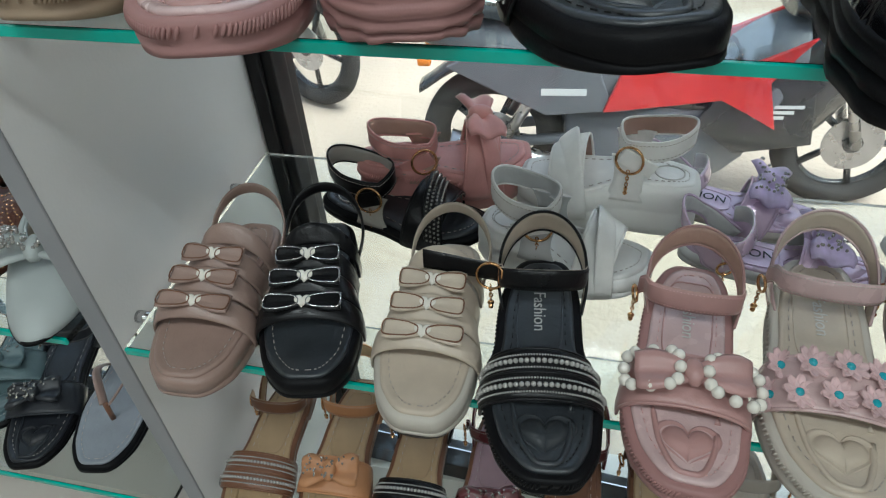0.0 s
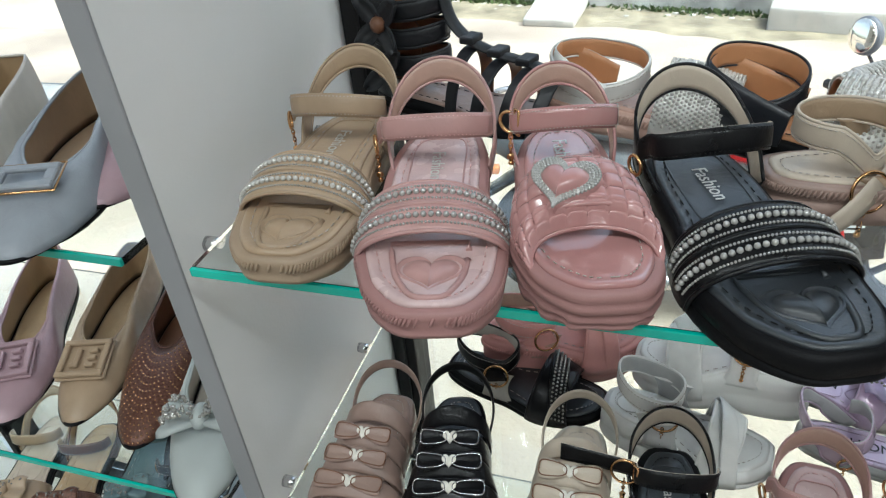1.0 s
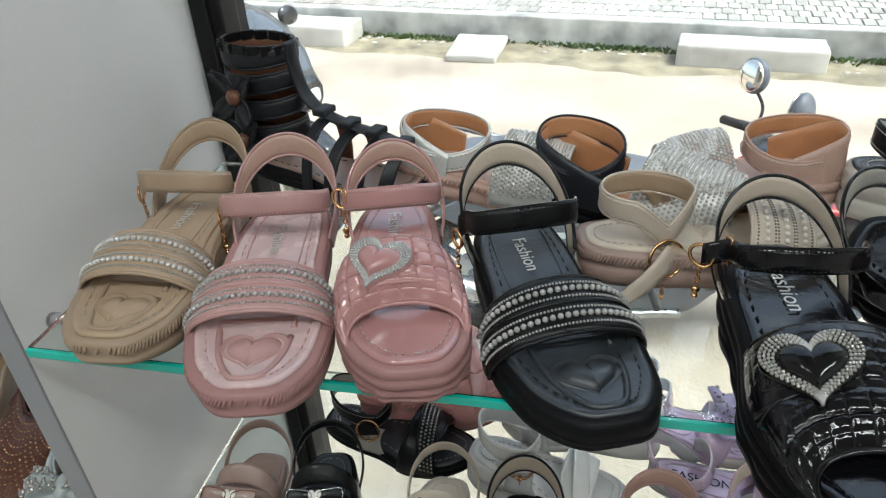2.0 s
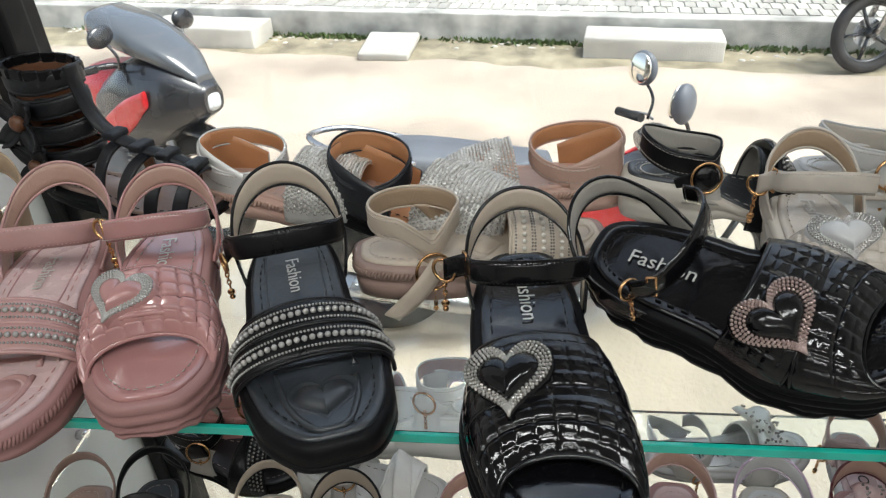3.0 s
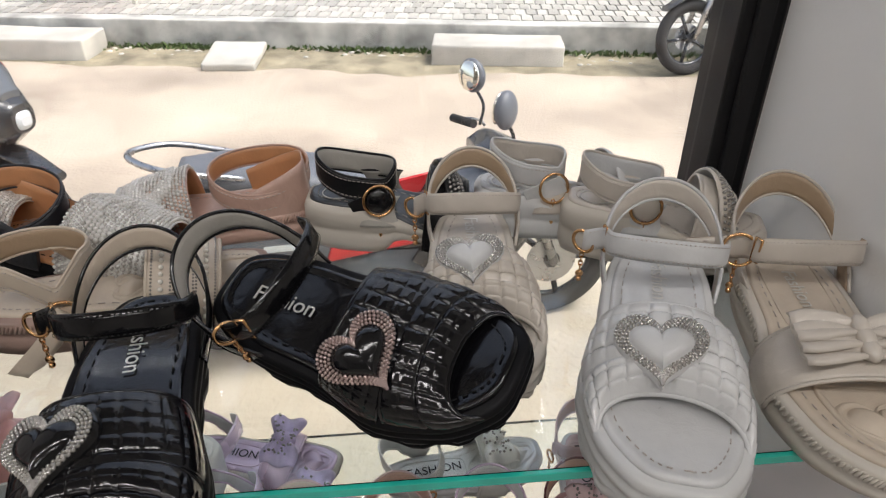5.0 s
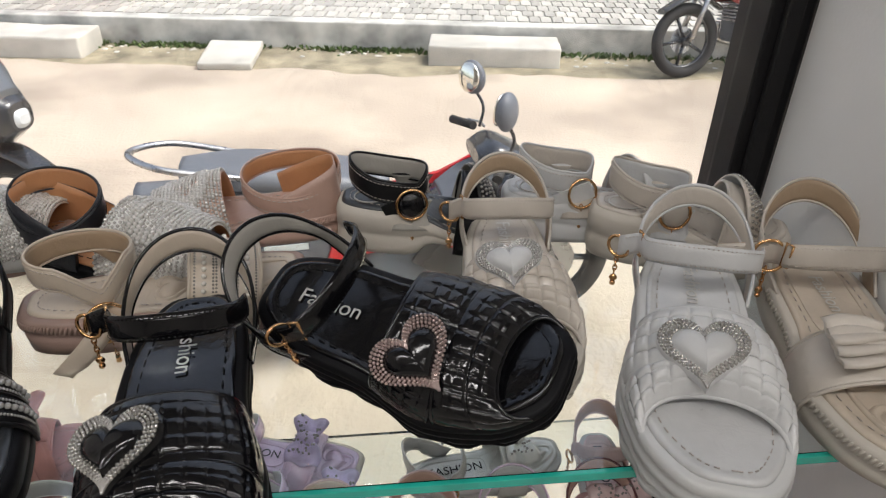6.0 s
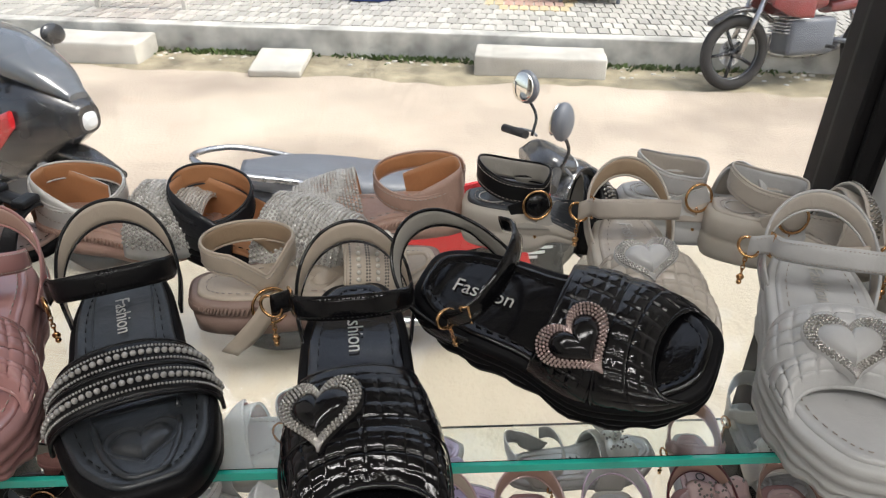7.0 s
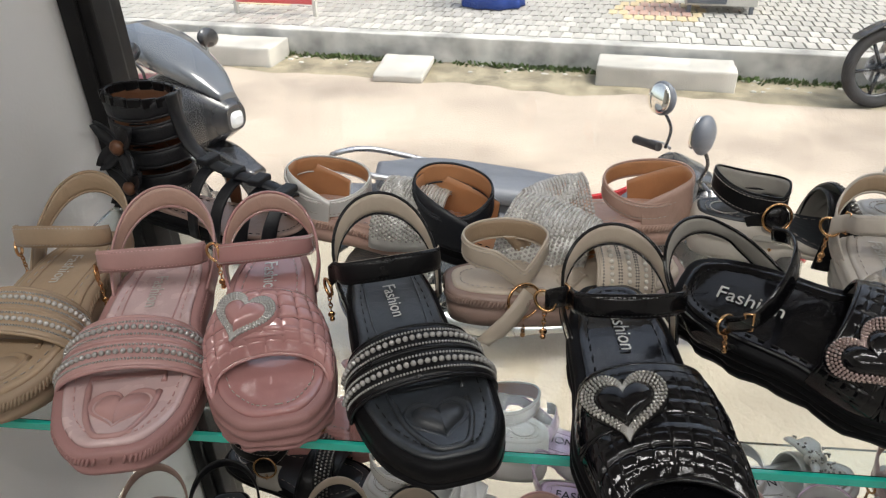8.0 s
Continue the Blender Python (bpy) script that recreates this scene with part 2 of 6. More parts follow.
def word(text, size, mat, parent, m, label=""):
    curve = bpy.data.curves.new("print", "FONT")
    curve.body, curve.size, curve.extrude, curve.align_x, curve.align_y = text, size, 0.00015, "CENTER", "CENTER"
    ob = bpy.data.objects.new("print_source", curve)
    scene.collection.objects.link(ob)
    mesh = bpy.data.meshes.new_from_object(ob.evaluated_get(bpy.context.evaluated_depsgraph_get()))
    bpy.data.objects.remove(ob)
    bpy.data.curves.remove(curve)
    mesh.materials.clear()
    mesh.materials.append(mat)
    made = new("print", mesh)
    made.parent, made.matrix_parent_inverse, made.matrix_basis = parent, Matrix(), m
    if label:
        tagged(made, label)
    return made


# ---- shoes ----
class Last:
    """The form of one shoe: heel at y = 0, toe at y = length, sole on z = 0."""

    def __init__(self, length, width, heel, toe, pointed=0.0, bend=0.005, lift=0.004, arch=0.0):
        self.arch = arch
        self.L, self.W, self.heel, self.toe, self.pointed, self.bend, self.lift = length, width, heel, toe, pointed, bend, lift

    def half(self, s):
        s = min(max(s, 0.0), 1.0)
        keys = ((0, 0.76), (0.2, 0.77), (0.42, 0.74), (0.7, 1.0), (0.85, 0.98), (1, 0.84))
        for (a, p), (b, q) in zip(keys, keys[1:]):
            if s <= b:
                f = (s - a) / (b - a)
                f = f * f * (3 - 2 * f)
                w = p + (q - p) * f
                break
        e = 0.5 + (0.55 * self.pointed if s > 0.5 else 0.0)
        return 0.5 * self.W * w * (2 * math.sqrt(max(s * (1 - s), 0.0))) ** e if s > 0.5 or s < 0.25 else 0.5 * self.W * w * (2 * math.sqrt(s * (1 - s))) ** (0.5 * (1 - 0.0))

    def mid(self, s):
        return self.bend * math.sin(math.pi * min(max(s, 0), 1)) - self.bend * 0.5 * s

    def top(self, s):
        f = min(max((s - 0.28) / 0.42, 0), 1)
        f = f * f * (3 - 2 * f)
        return self.heel + (self.toe - self.heel) * f + self.lift * max(s - 0.8, 0) ** 2 * 25

    def rim(self, n=72, out=0.0):
        pts = []
        for k in range(n):
            a = 2 * math.pi * k / n
            s = 0.5 - 0.5 * math.cos(a)
            w = self.half(s) * (1 if math.sin(a) >= 0 else -1)
            f = max(abs(math.sin(a)), 0.0)
            pts.append((self.mid(s) + w + out * math.copysign(f ** 0.4, math.sin(a)) * (1 if f > 1e-6 else 0), s * self.L - out * math.cos(a), s))
        return pts

    def loft(self, layers, fan=True, wave=0, wave_depth=0.0):
        """layers: (share of the height, metres above it, outward)."""
        bm = bmesh.new()
        rings = []
        for share, dz, out in layers:
            r = []
            for k, (x, y, s) in enumerate(self.rim(out=out)):
                if wave and share < 0.5:
                    d = wave_depth * (1 if (k * wave // 72) % 2 else 0)
                    x, y = x - d * (1 if x > 0 else -1), y + d * (1 if s < 0.5 else -1)
                hollow = min(max((s - 0.40) / 0.07, 0), 1) * min(max((0.80 - s) / 0.16, 0), 1)
                r.append(bm.verts.new((x, y, share * self.top(s) + dz + self.arch * hollow * (1 - share) + (0.009 * (max(s - 0.72, 0) / 0.28) ** 2 * (1 - share / 0.5) if share < 0.5 else 0))))
            rings.append(r)
        n = len(rings[0])
        for a, b in zip(rings, rings[1:]):
            for k in range(n):
                bm.faces.new((a[k], a[(k + 1) % n], b[(k + 1) % n], b[k])).smooth = True
        for r, last in ((rings[0], False), (rings[-1], True)):
            # strips across the foot close the top and the bottom
            half = n // 2
            for k in range(half):
                a, b, c, d = r[k], r[k + 1], r[(n - k - 1) % n], r[(n - k) % n]
                quad = [q for i, q in enumerate((a, b, c, d)) if q not in (a, b, c, d)[:i]]
                if len(quad) > 2:
                    bm.faces.new(quad if last else quad[::-1]).smooth = last
        return bm

    def over(self, s, u, height, base=0.55, out=0.003):
        """A point of an upper over the foot: u from -1 to 1 across it."""
        a = (u + 1) / 2 * math.pi
        w = self.half(s) + out
        return Vector((self.mid(s) - math.cos(a) * w, s * self.L, self.top(s) * base + (self.top(s) * (1 - base) + height) * max(math.sin(a), 0) ** 0.75))


def sole(last, shoe, mat, bed, style="smooth", thread=None, label=""):
    if style == "ridged":
        layers = [(0, 0, -0.004), (0.0, 0.001, 0.0), (0.25, 0, 0.0015), (0.3, 0, -0.0015), (0.36, 0, 0.0015), (0.52, 0, 0.0022), (0.58, 0, -0.0008), (0.64, 0, 0.0020), (0.76, 0, 0.0022), (0.80, 0, 0.0002), (0.86, 0, 0.0018), (0.96, 0, 0.001), (1, 0, -0.001)]
        bm = last.loft(layers, wave=36, wave_depth=0.0016)
    elif style == "rope":
        layers = [(0, 0, -0.004), (0.0, 0.001, 0.0), (0.5, 0, 0.001), (0.55, 0, -0.001), (0.8, 0, 0.0015), (0.97, 0, 0.0015), (1, 0, -0.001)]
        bm = last.loft(layers)
    else:
        layers = [(0, 0, -0.005), (0, 0.001, -0.001), (0.2, 0, 0.001), (0.45, 0, 0.0005), (0.5, 0, -0.0008), (0.55, 0, 0.0008), (0.85, 0, 0.0005), (1, 0, -0.002)]
        bm = last.loft(layers)
    made = part("sole", bm, mat, shoe, label)
    bed_ob = part("footbed", last.loft([(1, -0.001, -0.0035), (1, 0.0014, -0.0042), (1, 0.0022, -0.0065), (1, 0.0010, -0.0085), (1, 0.0012, -0.012)]), bed, shoe)
    if style == "rope":
        welt = bmesh.new()
        rim = last.rim(n=150, out=0.0016)
        for k, (x, y, s) in enumerate(rim):
            x2, y2, _ = rim[(k + 1) % len(rim)]
            d = Vector((x2 - x, y2 - y, 0))
            if d.length < 1e-5:
                continue
            d.normalize()
            m = Matrix.Translation((x, y, last.top(s) * 0.80)) @ Matrix((d, d.cross(Vector((0, 0, 1))), Vector((0, 0, 1)))).transposed().to_4x4() @ pose(0, 0, 0, 0, 25, 0)
            add_ball(welt, (0, 0, 0), 1, 5, 4, m @ Matrix.Diagonal((0.0011, 0.0013, 0.0034, 1)))
        tagged(part("welt", welt, mat, made, "ridged welt round the sole"), kind="stuff")
    if thread is not None:
        stitched(last.rim(n=120, out=-0.0100), last, thread, bed_ob)
    return made, bed_ob


def stitched(rim, last, thread, owner):
    bm = bmesh.new()
    n = len(rim)
    for k in range(0, n, 2):
        (x, y, s), (x2, y2, s2) = rim[k], rim[(k + 1) % n]
        p, q = Vector((x, y, last.top(s) + 0.0016)), Vector((x2, y2, last.top(s2) + 0.0016))
        if (q - p).length > 0.0006:
            add_tube(bm, (p, q), 0.00035, 4)
    tagged(part("stitching", bm, thread, owner), kind="stuff")


def embossed_heart(last, bed, mat, s=0.84, size=0.017, turn=0.0, thread=None):
    """A padded heart and a raised rim pressed into the front of the footbed."""
    bm = bmesh.new()
    rings = []
    for f, up in ((1.22, 0.0004), (1.12, 0.0026), (1.02, 0.0030), (0.94, 0.0004), (0.86, 0.0026), (0.62, 0.0050), (0.3, 0.0060), (0.05, 0.0062)):
        r = []
        for k in range(40):
            hx, hy = heart_curve(2 * math.pi * k / 40)
            p = Matrix.Rotation(turn, 2) @ Vector((hx * size * f, -hy * size * f))
            r.append(bm.verts.new((last.mid(s) + p.x, s * last.L + p.y, last.top(s + p.y / last.L) + up)))
        rings.append(r)
    for a, b in zip(rings, rings[1:]):
        for k in range(40):
            bm.faces.new((a[k], a[(k + 1) % 40], b[(k + 1) % 40], b[k])).smooth = True
    bm.faces.new(rings[-1])
    heart = part("heart_emboss", bm, mat, bed)
    pts = [(last.mid(0.8) + x * 0.66, 0.04 * last.L + y * 0.95, last.top(s2) + 0.0012) for x, y, s2 in last.rim(60, -0.008) if s2 > 0.66]
    pts.sort(key=lambda p: math.atan2(p[1] - 0.76 * last.L, p[0]))
    part("toe_emboss", tube(pts, 0.0020, 6), mat, bed)
    return heart


def footbed_print(last, bed, text="Fashion", s=0.30, size=0.0125, mat=None, panel=None):
    m = Matrix.Translation((last.mid(s), s * last.L, last.top(s) + 0.0026)) @ pose(0, 0, 0, 0, 0, 90)
    if panel is not None:
        w, l0, l1 = last.half(0.25) * 0.58, 0.10, 0.50
        bm = bmesh.new()
        pts = []
        for k in range(40):
            a = 2 * math.pi * k / 40
            yy = (l0 + l1) / 2 + (l1 - l0) / 2 * math.copysign(abs(math.sin(a)) ** 0.5, math.sin(a))
            pts.append((last.mid(yy) + w * math.copysign(abs(math.cos(a)) ** 0.4, math.cos(a)), yy * last.L, last.top(yy) + 0.0014))
        add_tube(bm, pts, 0.0007, 5, True)
        pts = [(last.mid(0.5) + dx, (0.5 + dy) * last.L, last.top(0.5 + dy) + 0.0014) for dx, dy in ((-0.014, 0.10), (0.002, 0.02), (0.016, 0.12))]
        add_tube(bm, spline(pts, 10), 0.0008, 5)
        part("panel_seam", bm, panel, bed)
    if text:
        word(text, size, mat or M["print"], bed, m)


def band(last, shoe, mat, s0, s1, height, lining=None, name="front_band", bow=0.05, skew=0.0, thick=0.0022, relief=None, nu=36, nv=14, spread=0.0, base=0.5, piping=None, label="", bow_toe=None, fall=0.35, fall_power=1.5):
    """A strap over the foot, its edges bowed towards the toe. Returns the part and its surface."""
    def fn(u, v, plain=False):
        c = 2 * u - 1
        s = s0 + (s1 - s0) * v + (bow if bow_toe is None else bow + (bow_toe - bow) * v) * (1 - c * c) + skew * c + spread * c * c * (v - 0.5)
        s = min(max(s, 0.02), 0.985)
        p = last.over(s, c, height * (1 - fall * v ** fall_power), base)
        if relief is not None and not plain:
            d = relief(c, v) * min(1.0, 4 * v, 4 * (1 - v))
            p += Vector((0.35 * c, 0, 0.9)).normalized() * d
        return p
    ob = part(name, shell(fn, nu, nv, thick, 1), [mat, lining or mat], shoe, label)
    if piping is not None:
        bm = bmesh.new()
        for v in (0.0, 1.0):
            add_tube(bm, [fn(k / 30, v) for k in range(31)], 0.0013, 6)
        part("piping", bm, piping, ob)
    return ob, fn


def pearl_rows(fn, owner, rows, n, r, mat, flank=None, u0=0.05, u1=0.95, name="pearl_trim"):
    bm = bmesh.new()
    for v in rows:
        for k in range(n):
            u = u0 + (u1 - u0) * k / (n - 1)
            p = fn(u, v)
            nrm = (fn(min(u + 0.01, 1), v) - p).cross(fn(u, min(v + 0.02, 1)) - p).normalized()
            add_ball(bm, p + nrm * (0.0012 + r * 0.5), r, 8, 6)
    trim = tagged(part(name, bm, mat, owner), kind="stuff")
    if flank is not None:
        bm = bmesh.new()
        for v in rows:
            for dv in (-0.13, 0.13):
                for k in range(n * 2):
                    u = u0 + (u1 - u0) * k / (n * 2 - 1)
                    p = fn(u, min(max(v + dv, 0.02), 0.98))
                    nrm = (fn(min(u + 0.01, 1), v) - fn(u, v)).cross(fn(u, min(v + 0.02, 1)) - fn(u, v)).normalized()
                    add_ball(bm, p + nrm * 0.0014, r * 0.48, 5, 4)
        tagged(part("bead_trim", bm, flank, owner), kind="stuff")
    return trim


def gem_heart(last, height, owner, x0, s0, size, gem, puff, turn=0.0, rows=4, r=0.00105, lift=0.0035, reach=(0.50, 0.90), fall=0.8):
    """A heart of cut stones round a padded middle, laid over the upper with its tip towards the toe."""
    def ground(x, y):
        s = min(max(y / last.L, 0.05), 0.95)
        w = last.half(s) + 0.003
        c = min(max((x - last.mid(s)) / w, -0.97), 0.97)
        v = min(max((s - reach[0]) / (reach[1] - reach[0]), 0), 1)
        h = last.top(s) * 0.86 + (last.top(s) * 0.14 + height * (1 - fall * v ** 1.5)) * math.sin(math.acos(-c)) ** 0.75
        return Vector((x, y, h))

    base = Vector((x0, s0 * last.L, 0))
    e = 0.016
    mid_, ax, ay = ground(base.x, base.y), ground(base.x + e, base.y) - ground(base.x - e, base.y), ground(base.x, base.y + e) - ground(base.x, base.y - e)
    ax.normalize()
    nrm = ax.cross(ay).normalized()
    ay = nrm.cross(ax)

    def on(hx, hy, up):
        c, s_ = math.cos(turn), math.sin(turn)
        x, y = (hx * c - hy * s_) * size, (hx * s_ + hy * c) * size
        flat = mid_ + ax * x - ay * y
        g = ground(flat.x, flat.y)
        p = flat * 0.86 + g * 0.14
        return p + nrm * (up + lift)
    bm = bmesh.new()
    for row in range(rows):
        k = 1.0 - 0.082 * row
        steps = int(78 * k)
        for i in range(steps):
            hx, hy = heart_curve(2 * math.pi * i / steps)
            add_ball(bm, on(hx * k, hy * k, 0.0026), r, 6, 4)
    heart = tagged(part("stone_heart", bm, gem, owner, "heart outline of small cut stones"), kind="stuff")
    bm = bmesh.new()
    rings = []
    for f, up in ((1.06, -0.0040), (1.06, 0.0018), (0.98, 0.0022), (0.72, 0.0022), (0.67, 0.0040), (0.56, 0.0062), (0.38, 0.0074), (0.08, 0.0078)):
        rings.append([bm.verts.new(on(hx * f, hy * f, up)) for hx, hy in (heart_curve(2 * math.pi * i / 40) for i in range(40))])
    for a, b in zip(rings, rings[1:]):
        for i in range(40):
            bm.faces.new((a[i], a[(i + 1) % 40], b[(i + 1) % 40], b[i])).smooth = True
    bm.faces.new(rings[-1])
    part("heart_pad", bm, puff, owner, "padded heart")
    return heart


def heel_loop(last, shoe, mat, height, s=0.27, width=0.009, lining=None, thick=0.002, lean=0.0, name="heel_strap", spread=1.16, back=0.008):
    """The horseshoe-shaped strap that stands up behind the heel."""
    w = last.half(s) * spread
    y0 = s * last.L
    z0 = last.top(s) * 0.75
    pts, ways = [], []
    dip = 0.5
    for k in range(11):
        a = -dip + (math.pi + 2 * dip) * k / 10
        f = (math.sin(a) + math.sin(dip)) / (1 + math.sin(dip))
        pts.append((last.mid(0.1) - math.cos(a) * w, y0 - (y0 - 0.004 + back) * max(f, 0) ** 0.8 + lean * f, z0 + height * f))
        ways.append((0, -0.30 * (1 - f) - 0.10, 1.0) if 0.3 < f else (0, 0.6, 0.8))
    strap = part(name, ribbon(pts, ways, width, thick, 36, 4, 1), [mat, lining or mat], shoe)
    if lining is not None and lining is not mat:
        line, ups = spline(pts, 36), spline(ways, 36)
        bm = bmesh.new()
        for e in (-0.5, 0.5):
            add_tube(bm, [p + q.normalized() * width * e for p, q in zip(line, ups)], 0.0011, 6)
        part("edge_binding", bm, mat, strap)
    return strap


def ankle_strap(last, shoe, mat, height, s=0.30, reach=0.15, width=0.010, lining=None, thick=0.0022, tail=0.0, drop=0.0, name="ankle_strap", twist=0.25, side=1, thread=None):
    """The strap across the instep, from the heel strap of one side to the buckle of the other."""
    w = last.half(s) * 1.16
    y0 = s * last.L
    z0 = last.top(s)
    pts, ways = [], []
    for k in range(8):
        a = math.pi * k / 7
        f = math.sin(a)
        pts.append((last.mid(s) - side * math.cos(a) * w, y0 + reach * last.L * f ** 0.8, z0 + height * (0.72 + 0.28 * f) - drop * (k / 7)))
        ways.append((0, -twist * (0.4 + f), 1.0))
    if tail:
        e = Vector(pts[-1]) - Vector(pts[-2])
        pts.append(tuple(Vector(pts[-1]) + Vector((side * tail, -0.004, -0.006 if tail < 0.05 else 0.008))))
        ways.append((0, -0.2, 1))
    strap = part(name, ribbon(pts, ways, width, thick, 32, 4, 1), [lining or mat, mat], shoe)
    if thread is not None:
        line, ups = spline(pts, 96), spline(ways, 96)
        bm = bmesh.new()
        for e in (-0.38, 0.38):
            row = []
            for k, (p, w) in enumerate(zip(line, ups)):
                d = line[min(k + 1, 96)] - line[max(k - 1, 0)]
                out = w.cross(d).normalized() * (thick * 0.5 + 0.0002)
                out = out if out.y > 0 else -out
                row.append(p + w.normalized() * width * e + out)
            for k in range(2, 94, 2):
                add_tube(bm, (row[k], row[k] + (row[k + 1] - row[k]) * 0.75), 0.0003, 4)
        tagged(part("stitching", bm, thread, strap), kind="stuff")
    return strap, pts


def buckle(c, shoe, r=0.008, nrm=(1, 0.2, 0.2), mat=None, charm=True, r_tube=0.0011, plate=None, squash=1.0):
    mat = mat or M["gold"]
    b = part("buckle", ring(c, r, r_tube, nrm, squash=squash), mat, shoe, "gold-coloured ring buckle")
    if plate is not None:
        bm = bmesh.new()
        q = Vector(nrm).to_track_quat("Z", "Y").to_matrix().to_4x4()
        add_ball(bm, (0, 0, 0), 1, 14, 8, Matrix.Translation(c) @ q @ Matrix.Diagonal((r * 0.86, r * 0.86, r * 0.3, 1)))
        part("buckle_cover", bm, plate, b)
    if charm:
        bm = bmesh.new()
        p = Vector(c) + Vector((0, 0, -r))
        for k in range(5):
            add_tube(bm, [p + Vector((0.0012 * math.cos(a) * (k % 2), 0.0012 * math.cos(a) * ((k + 1) % 2), -0.003 * k - 0.0022 * math.sin(a))) for a in (2 * math.pi * i / 8 for i in range(8))], 0.0005, 4, True)
        add_ball(bm, p + Vector((0, 0, -0.0165)), 0.0026, 8, 6, Matrix.Diagonal((1, 0.6, 1, 1)))
        add_ball(bm, p + Vector((0, 0, -0.0205)), 0.0019, 8, 6)
        part("charm", bm, mat, b, "small gold-coloured hanging charm")
    return b


def keeper(c, shoe, w, h, mat=None, nrm=(0, 1, 0)):
    """A square metal loop round a strap."""
    q = Vector(nrm).to_track_quat("Z", "Y").to_matrix().to_4x4()
    pts = [Matrix.Translation(c) @ q @ Vector(p) for p in ((-w, -h, 0), (w, -h, 0), (w, h, 0), (-w, h, 0))]
    return part("keeper", tube(pts, 0.0009, 5, True), mat or M["gold"], shoe)


def bow(c, shoe, w, h, mat, m=None, knot=None, name="bow", edge=None):
    """A flat bow of two folded loops with a knot."""
    bm = bmesh.new()
    t = Matrix.Translation(c) @ (m or Matrix())
    for side in (-1, 1):
        def fn(u, v, side=side):
            x = u
            spread = 0.35 + 0.65 * math.sin(min(x * 1.25, 1) * math.pi / 2) - 0.12 * max(x - 0.8, 0) * 5
            return t @ Vector((side * x * w, (v - 0.5) * h * spread, 0.14 * h * math.sin(x * math.pi) + (0.04 * h if edge is not None else 0.08 * h) * math.sin(v * 9)))
        add_shell(bm, fn, 10, 8, 0.0022)
    b = part(name, bm, mat, shoe)
    if edge is not None:
        bm = bmesh.new()
        for side in (-1, 1):
            line = []
            for k in range(25):
                a = 2 * math.pi * k / 24
                line.append(t @ Vector((side * (0.55 + 0.45 * math.copysign(abs(math.cos(a)) ** 0.6, math.cos(a))) * w, 0.46 * h * math.copysign(abs(math.sin(a)) ** 0.6, math.sin(a)) * (0.75 + 0.25 * math.cos(a)), 0.20 * h + 0.0012)))
            add_tube(bm, line, 0.00055, 5)
        part("bow_edge", bm, edge, b)
    bm = bmesh.new()
    if knot is None:
        add_ball(bm, (0, 0, 0), 1, 10, 8, t @ Matrix.Translation((0, 0, 0.1 * h)) @ Matrix.Diagonal((h * 0.22, h * 0.34, h * 0.22, 1)))
        part("knot", bm, mat, b)
    else:
        rings = []
        for f, up in ((1, 0), (0.9, 0.25), (0.6, 0.42), (0.15, 0.5)):
            rings.append([bm.verts.new(t @ Vector((hx * f * h * 0.40, -hy * f * h * 0.40, h * (0.14 + up * 0.35)))) for hx, hy in (heart_curve(2 * math.pi * i / 24) for i in range(24))])
        for a_, b_ in zip(rings, rings[1:]):
            for i in range(24):
                bm.faces.new((a_[i], a_[(i + 1) % 24], b_[(i + 1) % 24], b_[i])).smooth = True
        bm.faces.new(rings[-1])
        part("heart_stud", bm, knot, b, "heart-shaped pearl stud")
    return b


def flower(c, shoe, r, mat, core, m=None, petals=5, name="flower", thick=0.0014):
    bm = bmesh.new()
    t = Matrix.Translation(c) @ (m or Matrix())
    for k in range(petals):
        a = 2 * math.pi * k / petals
        rot = t @ Matrix.Rotation(a, 4, "Z")

        def fn(u, v, rot=rot):
            x = u * r
            w = r * 0.62 * math.sin(math.pi * (0.08 + 0.86 * u)) ** 0.7
            return rot @ Vector((x, (v - 0.5) * w, 0.12 * r + 0.22 * r * u * u - 0.1 * r * math.cos((v - 0.5) * 5)))
        add_shell(bm, fn, 6, 4, thick)
    f = part(name, bm, mat, shoe)
    bm = bmesh.new()
    add_ball(bm, (0, 0, 0), 1, 10, 8, t @ Matrix.Translation((0, 0, 0.2 * r)) @ Matrix.Diagonal((r * 0.26, r * 0.26, r * 0.2, 1)))
    part("flower_centre", bm, core, f)
    return f


def place(toe_xy, heel_xy, z, length, rx=0.0, ry=0.0):
    """A shoe's pose from where its toe and heel stand; the toe stays, the length is its own."""
    t, h = Vector((*toe_xy, 0)), Vector((*heel_xy, 0))
    d = (t - h).normalized()
    heel = t - d * length
    return pose(heel.x, heel.y, z, 0, 0, math.degrees(math.atan2(-d.x, d.y))) @ pose(0, 0, 0, rx, ry, 0)


def shoe_at(m, label, name="sandal", group="shoes on the display shelves"):
    return tagged(empty(name, m), label, "sandal" if name == "sandal" else "shoe", group)


